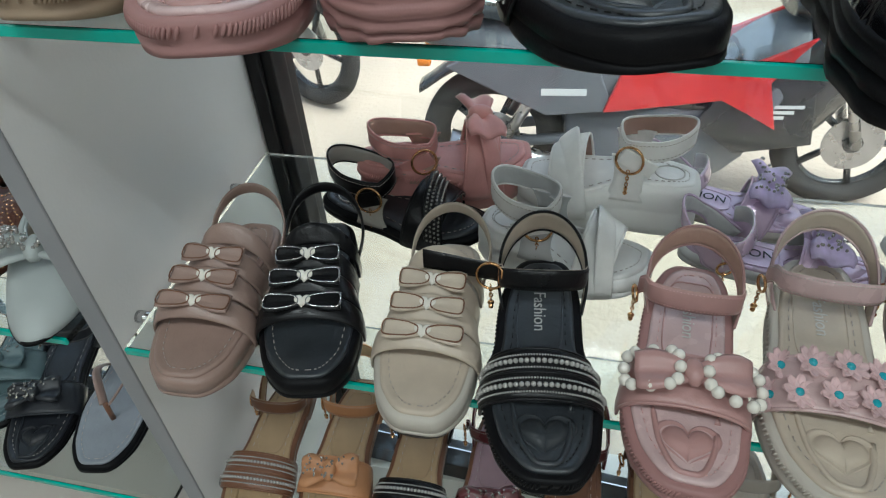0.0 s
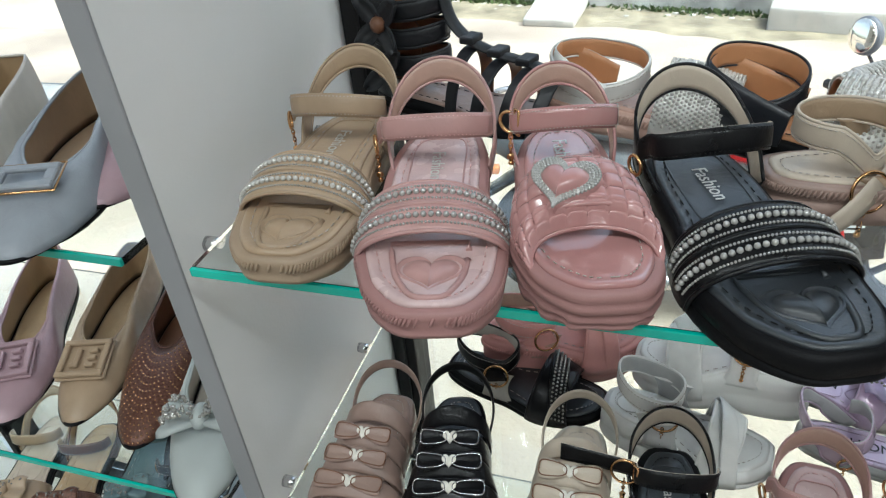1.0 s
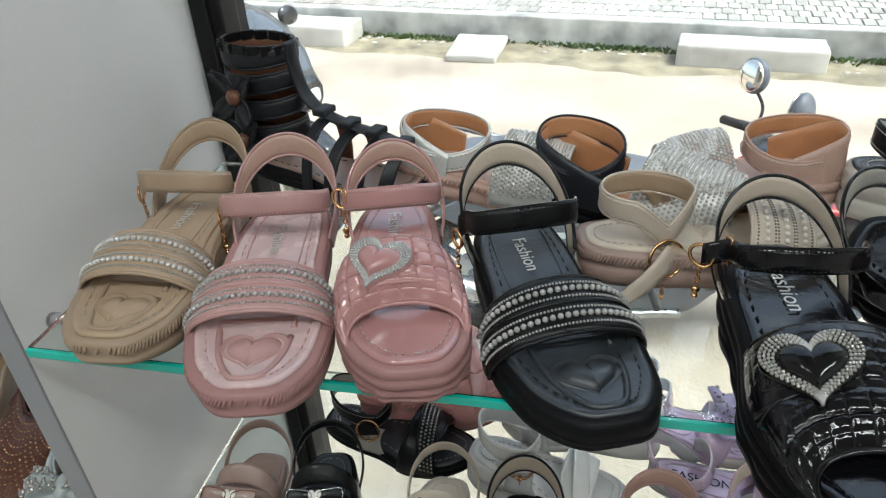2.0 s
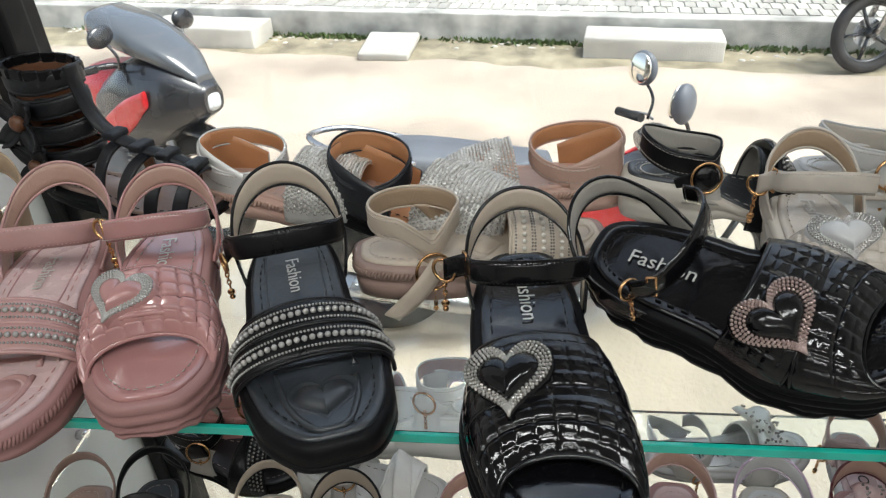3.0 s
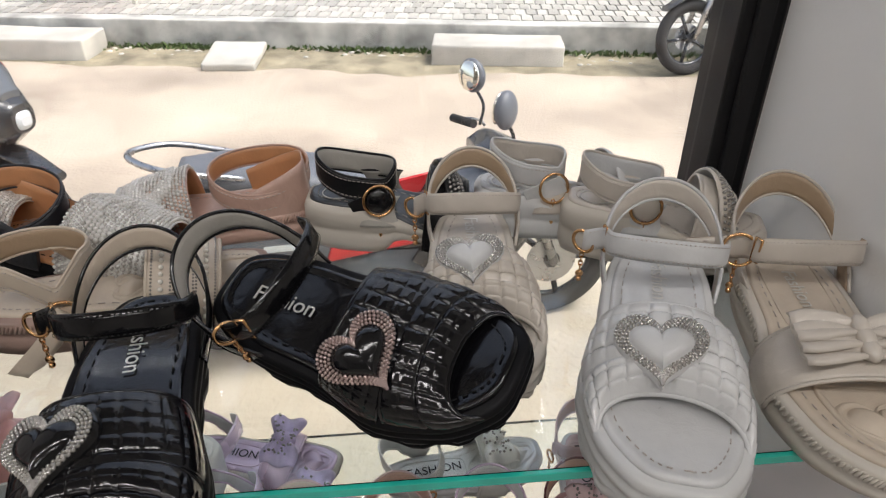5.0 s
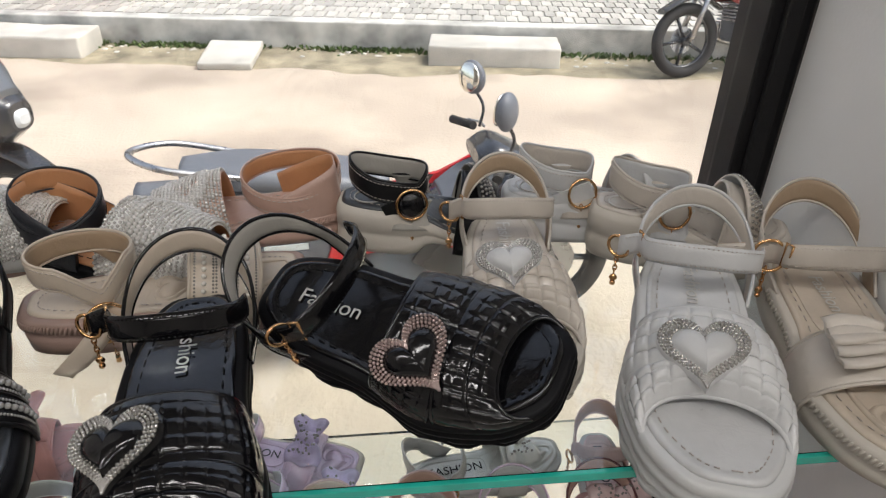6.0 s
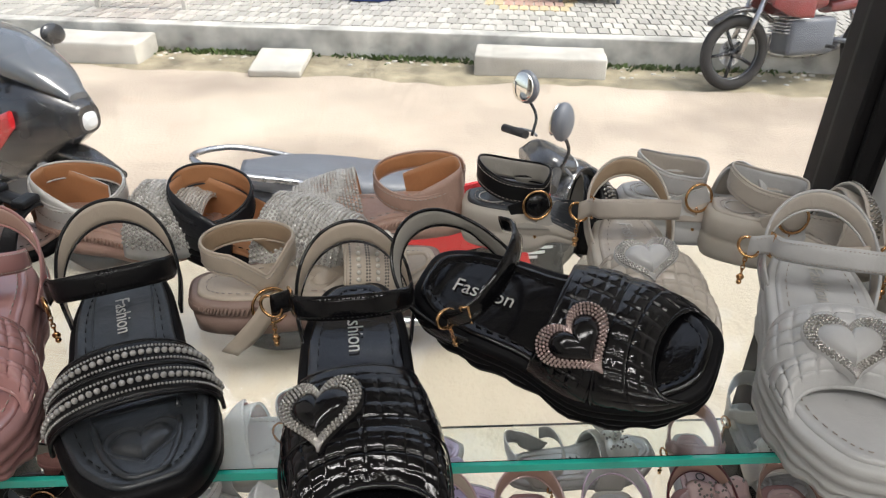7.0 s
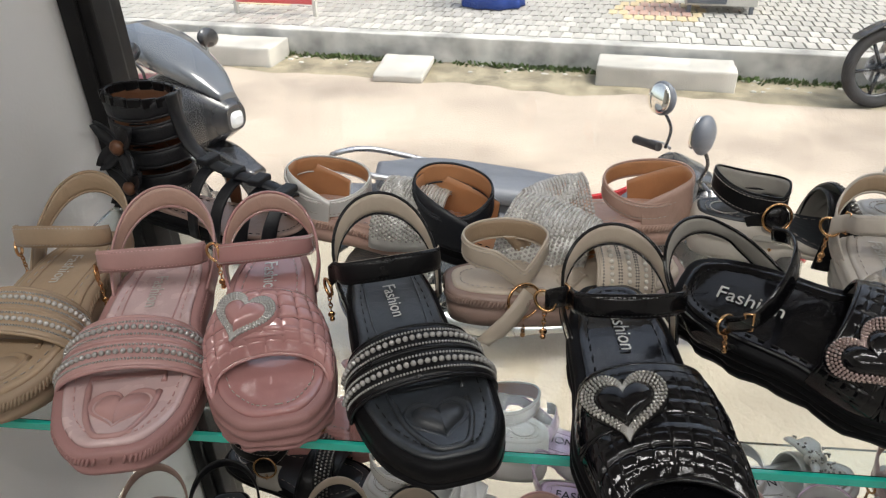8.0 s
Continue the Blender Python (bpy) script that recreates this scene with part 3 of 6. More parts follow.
def ankle_loop(last, shoe, mat, lining, heights, width=0.015, cy=0.22, rx=0.95, ry=0.20, notch=None, name="ankle_strap", thick=0.0024, thread=None, flare=0.0):
    """A strap closed round the ankle; heights of its lower edge over the footbed at +x, toe, -x and heel."""
    hx, ht, hn, hh = heights
    mean, ca, sa, c2 = (hx + ht + hn + hh) / 4, (hx - hn) / 2, (ht - hh) / 2, (hx + hn - ht - hh) / 4
    wide, deep, y0, z0 = last.half(0.2) * rx, ry * last.L, cy * last.L, last.top(0.2)

    def fn(u, v):
        a = 2 * math.pi * u
        z = mean + ca * math.cos(a) + sa * math.sin(a) + c2 * math.cos(2 * a)
        if notch is not None:
            away = abs((a - notch[0] + math.pi) % (2 * math.pi) - math.pi)
            z -= notch[1] * max(0.0, 1 - away / notch[2]) ** 1.3
        k = 1 + flare * v
        return Vector((last.mid(0.2) + wide * k * math.cos(a), y0 + deep * k * math.sin(a), z0 + z + width * v))
    strap = part(name, shell(fn, 64, 5, thick, 1, True), [mat, lining], shoe)
    bm = bmesh.new()
    for v in (0.0, 1.0):
        add_tube(bm, [fn(k / 64, v) for k in range(64)], thick * 0.42, 6, True)
    part("edge_binding", bm, mat, strap)
    if thread is not None:
        bm = bmesh.new()
        for v in (0.14, 0.86):
            for k in range(0, 120, 2):
                p, q = fn(k / 120, v), fn((k + 1.3) / 120, v)
                out = Vector((p.x - last.mid(0.2), p.y - y0, 0)).normalized() * (thick * 0.5 + 0.0002)
                add_tube(bm, (p + out, q + out), 0.0003, 4)
        tagged(part("stitching", bm, thread, strap), kind="stuff")
    return strap, fn


def strap_leg(last, shoe, mat, top, s, side, width, name="side_strap", lining=None, lean=0.0):
    """A leg of the ankle strap, from the point 'top' down to the side of the sole."""
    a = Vector((last.mid(s) + side * (last.half(s) + 0.0005), s * last.L, last.top(s) * 0.72))
    b = (a + top) / 2 + Vector((side * 0.002, lean, 0))

    def fn(u, v):
        p = a * (1 - u) ** 2 + b * 2 * u * (1 - u) + top * u * u
        return p + Vector((0, (v - 0.5) * width * (1 + 0.35 * (2 * u - 1) ** 2), 0))
    return part(name, shell(fn, 12, 6, 0.0024, 1), [mat, lining or mat], shoe)


def counter(last, shoe, mat, h, lining=None, reach=0.34, name="heel_counter"):
    """The closed wall round the heel."""
    def fn(u, v):
        a = math.pi * (u - 0.5) * 2
        s = reach * (1 - math.cos(a)) / 2
        side = 1 if a > 0 else -1
        w = last.half(max(s, 0.0)) * (1 - 0.10 * v)
        return Vector((last.mid(s) + side * w, s * last.L + 0.004 * v, last.top(s) * 0.7 + h * v * (0.55 + 0.45 * math.cos(a * 0.5) ** 2)))
    return part(name, shell(fn, 32, 6, 0.0026, 1), [mat, lining or mat], shoe)


def beaded_toe(last, shoe, mat, s0=0.52, s1=0.93, height=0.036, lining=None):
    ob, fn = band(last, shoe, mat, s0, s1, height, lining, "toe_upper", bow=0.04, nv=16, base=0.4, bow_toe=0.02)
    bm = bmesh.new()
    rnd = random.Random(4)
    for j in range(20):
        v = 0.03 + 0.94 * j / 19
        n = 36
        for k in range(n):
            u = 0.04 + 0.92 * (k + 0.5 * (j % 2)) / n
            c = abs(((u - 0.5) * 3.0) ** 2 + ((v - 0.5) * 2.2) ** 2 - 0.35)
            r = rnd.uniform(0.0018, 0.0024) if c < 0.16 else rnd.uniform(0.0010, 0.0017)
            p = fn(u, v)
            nrm = (fn(min(u + 0.01, 1), v) - p).cross(fn(u, min(v + 0.02, 1)) - p).normalized()
            add_ball(bm, p + nrm * (0.0012 + r * 0.4), r, 6, 5)
    tagged(part("bead_cover", bm, M["silver_pearl"], ob, "cover of pearls and small beads"), kind="stuff")
    return ob


def pump(m, label, upper, lining, sole_mat, L=0.24, W=0.078, pointed=0.8, heel=0.012, ornament=None, throat=0.62):
    """A slip-on with a closed toe and an open instep."""
    shoe = shoe_at(m, label, "flat_shoe")
    last = Last(L, W, heel, 0.006, pointed, 0.003, 0.002)
    part("sole", last.loft([(0, 0, -0.003), (0, 0.001, -0.001), (0.9, 0, 0.0008), (1, 0, -0.001)]), M[sole_mat], shoe)
    part("insole", last.loft([(1, 0.0002, -0.003), (1, 0.0012, -0.005)]), M[lining], shoe)

    def fn(u, v):
        a = 2 * math.pi * u
        s, side = 0.5 - 0.5 * math.cos(a), math.sin(a)
        w = last.half(s) * (1 if side >= 0 else -1)
        p0 = Vector((last.mid(s) + w, s * L, last.top(s) * 0.9))
        so = 0.015 + throat * (0.5 - 0.5 * math.cos(a)) ** 0.9
        wo = last.half(min(so, 0.9)) * 0.80 * (1 if side >= 0 else -1) * min(1.0, (max(throat + 0.015 - so, 0) / 0.14) ** 0.5)
        p2 = Vector((last.mid(so) + wo, so * L, last.top(so) + 0.046 - 0.022 * min(so / throat, 1)))
        p1 = p0 * 0.72 + p2 * 0.28
        p1.z = p2.z * (1.02 if s < 0.6 else 0.92)
        return p0 * (1 - v) ** 2 + p1 * 2 * v * (1 - v) + p2 * v * v
    up = part("upper", shell(fn, 64, 10, 0.0022, 1, True), [M[upper], M[lining]], shoe)
    part("topline", tube([fn(k / 64, 1.0) for k in range(64)], 0.0014, 5, True), M[upper], up)
    toe = Vector((last.mid(0.74), 0.74 * L, last.top(0.7) + 0.030))
    if ornament == "square":
        t = Matrix.Translation(toe) @ pose(0, 0, 0, -14, 0, 0) @ Matrix.Scale(1.2, 4)
        bm = bmesh.new()
        for x0, y0, x1, y1 in ((-0.02, -0.018, 0.02, -0.013), (-0.02, 0.013, 0.02, 0.018), (-0.02, -0.013, -0.015, 0.013), (0.015, -0.013, 0.02, 0.013), (-0.011, -0.009, -0.003, -0.005), (-0.011, -0.002, -0.003, 0.002), (-0.011, 0.005, -0.003, 0.009), (0.003, -0.009, 0.007, 0.009), (0.007, 0.005, 0.011, 0.009)):
            add_box(bm, x0, y0, 0, x1, y1, 0.004, 0.0008, t, 1)
        add_box(bm, -0.021, -0.019, -0.0035, 0.021, 0.019, -0.0005, 0.001, t, 1)
        part("buckle_plate", bm, M[upper], shoe, "square plate with raised bars")
    if ornament == "bar":
        t = Matrix.Translation(toe) @ pose(0, 0, 0, -14, 0, 0)
        bm = bmesh.new()
        for x0, y0, x1, y1 in ((-0.022, -0.012, 0.022, -0.006), (-0.022, 0.006, 0.022, 0.012), (-0.022, -0.006, -0.014, 0.006), (0.014, -0.006, 0.022, 0.006)):
            add_box(bm, x0, y0, 0, x1, y1, 0.004, 0.001, t, 1)
        part("buckle_plate", bm, M[upper], shoe)
        part("buckle_rim", tube([t @ Vector(p) for p in ((-0.024, 0.014, 0.001), (0.024, 0.014, 0.001), (0.024, -0.014, 0.001), (-0.024, -0.014, 0.001))], 0.001, 5, True), M["gold"], shoe)
    if ornament == "crystal_bow":
        b = bow(toe + Vector((0, -0.012, 0.006)), shoe, 0.036, 0.04, M["grey_felt"], pose(0, 0, 0, -10, 0, 0), name="crystal_bow")
        bm = bmesh.new()
        rnd = random.Random(4)
        for k in range(150):
            x = rnd.uniform(-0.034, 0.034)
            add_ball(bm, toe + Vector((x, -0.012 + rnd.uniform(-0.5, 0.5) * (0.012 + abs(x) * 0.7), 0.012 + 0.012 * math.sin(min(abs(x) / 0.036, 1) * 3.1) + rnd.uniform(-0.001, 0.001))), rnd.choice((0.0012, 0.0018, 0.0024)), 5, 4)
        tagged(part("crystal_trim", bm, M["gem"], b), kind="stuff")
    if ornament == "studs":
        bm = bmesh.new()
        for j in range(14):
            for k in range(17):
                u = 0.5 + (k - 8) * 0.020 + (0.010 if j % 2 else 0)
                p = fn(u, 0.06 + 0.066 * j)
                add_ball(bm, p + Vector((0, 0, 0.0008)), 0.0010, 5, 4)
        tagged(part("stud_cover", bm, M["gold"], up), kind="stuff")
    return shoe



# ---- setting ----
def setting(name, bm, mat, label, category):
    ob = part(name, bm, mat, None)
    return tagged(ob, label, category, kind="structure")


PANEL = material("white_laminate", (0.80, 0.79, 0.77), 0.42, grain=0.15, grain_size=300, blotch=0.03, blotch_size=5)
PANEL_EDGE = material("grey_edge_band", (0.30, 0.30, 0.31), 0.5, grain=0.2, grain_size=400, blotch=0.06)
FRAME = material("black_aluminium", (0.010, 0.0095, 0.010), 0.5, grain=0.2, grain_size=700, blotch=0.15, spec=0.25)
PAINT = material("wall_paint", (0.55, 0.53, 0.50), 0.8, grain=0.25, grain_size=160, blotch=0.04, blotch_size=2)
TILE = material("floor_tile", (0.45, 0.42, 0.38), 0.25, grain=0.1, grain_size=60, blotch=0.1, blotch_size=3)
SHELF_GLASS = glass("shelf_glass", (0.93, 0.985, 0.96))
WINDOW_GLASS = glass("window_glass", (0.97, 0.985, 0.975))
GLASS_EDGE = material("green_glass_edge", (0.02, 0.46, 0.36), 0.12, coat=0.8, blotch=0.22, blotch_size=30)
SAND = material("sandy_road", (0.49, 0.41, 0.325), 0.9, grain=0.8, grain_size=40, blotch=0.22, blotch_size=0.8)
sn, sl = SAND.node_tree.nodes, SAND.node_tree.links
damp = sn.new("ShaderNodeTexNoise")
damp.inputs["Scale"].default_value, damp.inputs["Detail"].default_value = 0.45, 6
sl.new(sn["Texture Coordinate"].outputs["Object"], damp.inputs["Vector"])
damp_range = sn.new("ShaderNodeMapRange")
damp_range.inputs[1].default_value, damp_range.inputs[2].default_value = 0.50, 0.62
damp_range.inputs[3].default_value, damp_range.inputs[4].default_value = 0.0, 0.6
sl.new(damp.outputs[0], damp_range.inputs[0])
damp_mix = sn.new("ShaderNodeMix")
damp_mix.data_type = "RGBA"
damp_mix.inputs[7].default_value = (0.20, 0.165, 0.13, 1)
sl.new(damp_range.outputs[0], damp_mix.inputs[0])
dry = sn["Principled BSDF"].inputs["Base Color"].links[0].from_socket
sl.new(dry, damp_mix.inputs[6])
sl.new(damp_mix.outputs[2], sn["Principled BSDF"].inputs["Base Color"])
CONCRETE = material("weathered_concrete", (0.46, 0.45, 0.41), 0.85, grain=0.7, grain_size=60, blotch=0.5, blotch_size=3.5)
PALE_CONCRETE = material("pale_concrete", (0.50, 0.475, 0.42), 0.85, grain=0.8, grain_size=60, blotch=0.24, blotch_size=3.0)
PAVER = material("grey_paver", (0.46, 0.44, 0.395), 0.85, grain=0.5, grain_size=50, blotch=0.12, blotch_size=4, vary=0.22)
PAVER_RED = material("red_paver", (0.58, 0.38, 0.30), 0.85, grain=0.5, grain_size=50, blotch=0.12, blotch_size=4, vary=0.15)
PAVER_YELLOW = material("yellow_paver", (0.62, 0.50, 0.30), 0.85, grain=0.5, grain_size=50, blotch=0.12, blotch_size=4, vary=0.15)
WEED = material("weed_green", (0.08, 0.12, 0.035), 0.7, blotch=0.4, blotch_size=9)
FACADE = material("facade_render", (0.52, 0.47, 0.40), 0.85, grain=0.4, grain_size=40, blotch=0.12, blotch_size=0.8)

XL, XR = -0.226, 0.668
FRONT, WINDOW = 0.258, 0.60
PANEL_FRONT = 0.277
setting("floor", box(-2.2, -3.6, -0.1, 2.6, 0.64, 0.0), TILE, "pale tiled shop floor under the shelves", "floor")
setting("ceiling", box(-2.2, -3.6, 2.8, 2.6, 0.64, 2.9), PAINT, "white painted shop ceiling", "ceiling")
setting("wall_back", box(-2.2, -3.7, 0, 2.6, -3.6, 2.8), PAINT, "white painted wall facing the window", "wall")
setting("wall_west", box(-2.3, -3.7, 0, -2.2, 0.64, 2.8), PAINT, "white painted side wall of the shop", "wall")
setting("wall_east", box(2.6, -3.7, 0, 2.7, 0.64, 2.8), PAINT, "white painted side wall of the shop", "wall")
setting("wall_window", box(-2.2, 0.56, GROUND, 2.6, 0.66, 0.28), PAINT, "low painted wall under the shop window", "wall")
setting("wall_lintel", box(-2.2, 0.56, 2.3, 2.6, 0.66, 2.8), PAINT, "painted wall over the shop window", "wall")
setting("wall_pier", box(1.5, 0.56, 0.28, 2.6, 0.66, 2.3), PAINT, "painted wall beside the shop window", "wall")


def side_panel(x0, x1, y1):
    p = empty("side_panel", pose(0, 0, 0))
    tagged(p, "upright white laminate panel between shelf bays", "panel", "upright panels of the shelving")
    part("board", box(x0, PANEL_FRONT + 0.001, 0, x1, y1, 2.3), PANEL, p)
    part("edge_band", box(x0 - 0.0002, PANEL_FRONT - 0.0015, 0, x1 + 0.0002, PANEL_FRONT + 0.001, 2.3, 0.0008), PANEL_EDGE, p, "grey plastic edge band")
    return p


side_panel(XL - 0.018, XL, 0.574)
side_panel(XR, XR + 0.018, 0.512)
side_panel(-1.12, -1.102, 0.575)


def window(name, x0, x1, ya, yb):
    """A fixed pane between two uprights that stand at depths ya and yb."""
    w = tagged(empty(name, pose(0, 0, 0)), "fixed shop window in a black metal frame", "window", kind="structure")
    for xa, xb, y in ((x0, x0 + 0.036, ya), (x1 - 0.034, x1, yb)):
        part("window_frame", box(xa, y, 0.28, xb, y + 0.05, 2.3, 0.002), FRAME, w)
        part("glazing_bead", box(xa + 0.009, y - 0.007, 0.28, xb - 0.011, y - 0.0005, 2.3, 0.002), FRAME, w)
    wide = x1 - x0 - 0.072
    turn = math.degrees(math.atan2(yb - ya, wide))
    base = pose(x0 + 0.037, ya, 0, 0, 0, turn)
    for part_name, bm, mat in (("window_sill", box(0, 0.0, 0.28, wide, 0.05, 0.32, 0.002), FRAME), ("window_head", box(0, 0.0, 2.26, wide, 0.05, 2.3, 0.002), FRAME), ("pane", box(-0.004, 0.028, 0.322, wide + 0.004, 0.033, 2.258), WINDOW_GLASS)):
        ob = part(part_name, bm, mat, w)
        ob.matrix_basis = base
        ob.visible_shadow = part_name != "pane"


window("window_1", XL - 0.008, XR + 0.004, 0.575, 0.520)
window("window_2", -1.135, XL - 0.012, 0.60, 0.575)
window("window_3", XR + 0.02, 1.5, 0.52, 0.50)


def glass_shelf(x0, x1, z):
    s = tagged(empty("glass_shelf", pose(0, 0, 0)), "clear glass shelf with a green polished edge", "shelf", "glass shelves")
    pane = part("pane", box(x0, FRONT + 0.0052, z - 0.006, x1, 0.53, z), SHELF_GLASS, s, "clear glass sheet")
    pane.visible_shadow = False
    part("front_edge", box(x0, FRONT + 0.002, z - 0.006, x1, FRONT + 0.005, z, 0.0006), GLASS_EDGE, s, "green polished glass edge")
    for x in (x0 - 0.012, x1 - 0.004):
        for y in (FRONT + 0.045, 0.48):
            bm = tube([(x - 0.006, y, z - 0.012), (x + 0.006, y, z - 0.012)], 0.0055, 10)
            part("shelf_pin", bm, M["silver"], s)
    return s


for z in (SHELF_A, SHELF_B, SHELF_C):
    glass_shelf(XL + 0.022, XR - 0.003, z)
    glass_shelf(-1.10, XL - 0.030, z)

def ceiling_light(x, y):
    c = tagged(empty("ceiling_light", pose(x, y, 2.8)), "long flat white ceiling light", "light", "ceiling lights")
    for xa, xb, ya, yb in ((-0.48, 0.48, -0.11, -0.085), (-0.48, 0.48, 0.085, 0.11), (-0.48, -0.455, -0.085, 0.085), (0.455, 0.48, -0.085, 0.085)):
        part("frame", box(xa, ya, -0.03, xb, yb, -0.001, 0.003), PANEL, c)
    part("backing", box(-0.454, -0.084, -0.012, 0.454, 0.084, -0.002), PANEL, c)


for lx, ly in LAMPS:
    ceiling_light(lx, ly)

# ---- outdoors ----
setting("ground", box(-400, -400, GROUND - 0.5, 400, 900, GROUND), SAND, "dry sandy road in daylight", "road")


KERB_TURN = math.degrees(math.atan(-0.15))
KT = pose(0, 6.45, 0, 0, 0, KERB_TURN)
pav = tagged(new("pavement"), "raised pavement of small grey concrete pavers", "pavement", kind="structure")
pav.matrix_world = KT
part("bed", box(-40, 0.16, GROUND - 0.2, 40, 14.0, GROUND + 0.235), CONCRETE, pav)
part("kerb", box(-40, 0.0, GROUND - 0.2, 40, 0.16, GROUND + 0.25, 0.012), CONCRETE, pav, "stained concrete kerb")


def rough_block(name, m, w, d, h, mat, label, category, seed):
    """A cast block with worn, slightly uneven edges."""
    bm = box(-w / 2, 0, 0, w / 2, d, h, 0.015)
    bmesh.ops.subdivide_edges(bm, edges=[e for e in bm.edges if e.calc_length() > 0.1], cuts=6, use_grid_fill=True)
    for v in bm.verts:
        v.co += 0.012 * noise.noise_vector(v.co * 5 + Vector((seed, 0, 0)))
    ob = part(name, smooth(bm), mat, None)
    ob.matrix_world = m
    return tagged(ob, label, category, "loose blocks at the kerb")


rough_block("concrete_block", pose(1.39, 5.83, GROUND - 0.01, 0, 0, KERB_TURN), 1.14, 0.36, 0.19, PALE_CONCRETE, "long pale concrete block lying against the kerb", "block", 3)
rough_block("concrete_block", pose(-2.75, 6.37, GROUND - 0.01, 0, 0, KERB_TURN), 1.16, 0.42, 0.20, PALE_CONCRETE, "long pale concrete block lying against the kerb", "block", 8)
rough_block("stone_slab", pose(-0.90, 5.92, GROUND - 0.005, 5, 0, KERB_TURN + 4), 0.46, 0.52, 0.07, PALE_CONCRETE, "worn flat stone slab ramped up to the kerb", "slab", 5)


# ---- kinds of sandal ----
def quilt(nx, nv, depth):
    def f(c, v):
        a, b = abs(math.sin(c * nx)), abs(math.sin(v * math.pi * nv))
        return depth * (min(a * 1.6, 1) * min(b * 1.6, 1)) ** 0.35
    return f


def pearl_sandal(m, label, upper, bed, rubber, lining, L=0.195, W=0.082, strap_h=0.034, pearl="grey_pearl", thread="thread", emboss=None, ringed=False, loop_h=0.050, style="rope", ink="print", side=1, trim="pearls", heights=(0.028, 0.023), text="Fashion", tail=0.034):
    shoe = shoe_at(m, label)
    last = Last(L, W, *heights)
    _, b = sole(last, shoe, M[rubber], M[bed], style, M[thread])
    embossed_heart(last, b, M[emboss or bed])
    footbed_print(last, b, text, panel=M[emboss or bed], mat=M[ink])
    ob, fn = band(last, shoe, M[upper], 0.53, 0.70, 0.027, M[lining], bow=0.05, piping=M[upper], base=0.35)
    if trim == "pearls":
        pearl_rows(fn, ob, (0.28, 0.74), 32, 0.0018, M[pearl], M["grey_pearl"])
        part("seam_cord", add_tube(bmesh.new(), [fn(k / 30, 0.51) + Vector((0, 0, 0.001)) for k in range(31)], 0.0014, 6), M[upper], ob)
    if trim == "ruffle":
        for j in range(3):
            bow(fn(0.5, 0.3 + 0.2 * j) + Vector((0, 0, 0.004)), ob, 0.034, 0.022, M[upper], pose(0, 0, 0, -10, 0, 0), name="ruffle")
    if trim == "flowers":
        for j, v in enumerate((0.2, 0.75)):
            for k in range(5):
                u = 0.15 + 0.16 * k + 0.06 * j
                flower(fn(u, v) + Vector((0, 0, 0.002)), ob, 0.0108, M["pink_flower"], M["turquoise"], pose(0, 0, 0, -12, (u - 0.5) * 90, 30 * k), 8)
    if trim == "pearl_bow":
        bow(fn(0.5, 0.5) + Vector((0, 0, 0.006)), ob, 0.034, 0.028, M[upper], pose(0, 0, 0, -12, 0, 8))
        for cx in (-0.024, 0.024):
            for k in range(12):
                a = 2 * math.pi * k / 12
                q = Vector((cx + 0.016 * math.copysign(abs(math.cos(a)) ** 0.6, math.cos(a)), 0.014 * math.copysign(abs(math.sin(a)) ** 0.6, math.sin(a)), 0.014))
                bm = bmesh.new()
                add_ball(bm, fn(0.5, 0.5) + q + Vector((0, 0, -abs(q.x) * 0.35)), 0.0040, 9, 7)
                part("pearl", bm, M["pearl"], ob)
    if trim == "gem_bow":
        bow(fn(0.5, 0.5) + Vector((0, 0, 0.006)), ob, 0.028, 0.034, M["violet"] if upper == "lilac" else M[upper], pose(0, 0, 0, -12, 0, 8), name="bow")
        bm = bmesh.new()
        rnd = random.Random(2)
        for k in range(40):
            add_ball(bm, fn(0.5, 0.5) + Vector((rnd.uniform(-0.024, 0.024), rnd.uniform(-0.012, 0.012), 0.016)), 0.0013, 5, 4)
        tagged(part("crystal_trim", bm, M["gem"], ob), kind="stuff")
    heel_loop(last, shoe, M[upper], loop_h, lining=M[lining], width=0.016)
    _, pts = ankle_strap(last, shoe, M[upper], strap_h, s=0.24, reach=0.10, width=0.0155, lining=M[lining], tail=tail if ringed else 0.004, side=side, thread=M[thread])
    if ringed:
        buckle(Vector(pts[-2]) + Vector((side * 0.004, 0.004, 0)), shoe, 0.010, (0.2, 1, 0.3))
        keeper(Vector(pts[-3]), shoe, 0.0022, 0.008, nrm=(1, 0.6, 0))
    else:
        buckle(Vector(pts[-1]) + Vector((side * 0.002, 0.003, -0.006)), shoe, 0.006, (1, 0.3, 0))
    return shoe


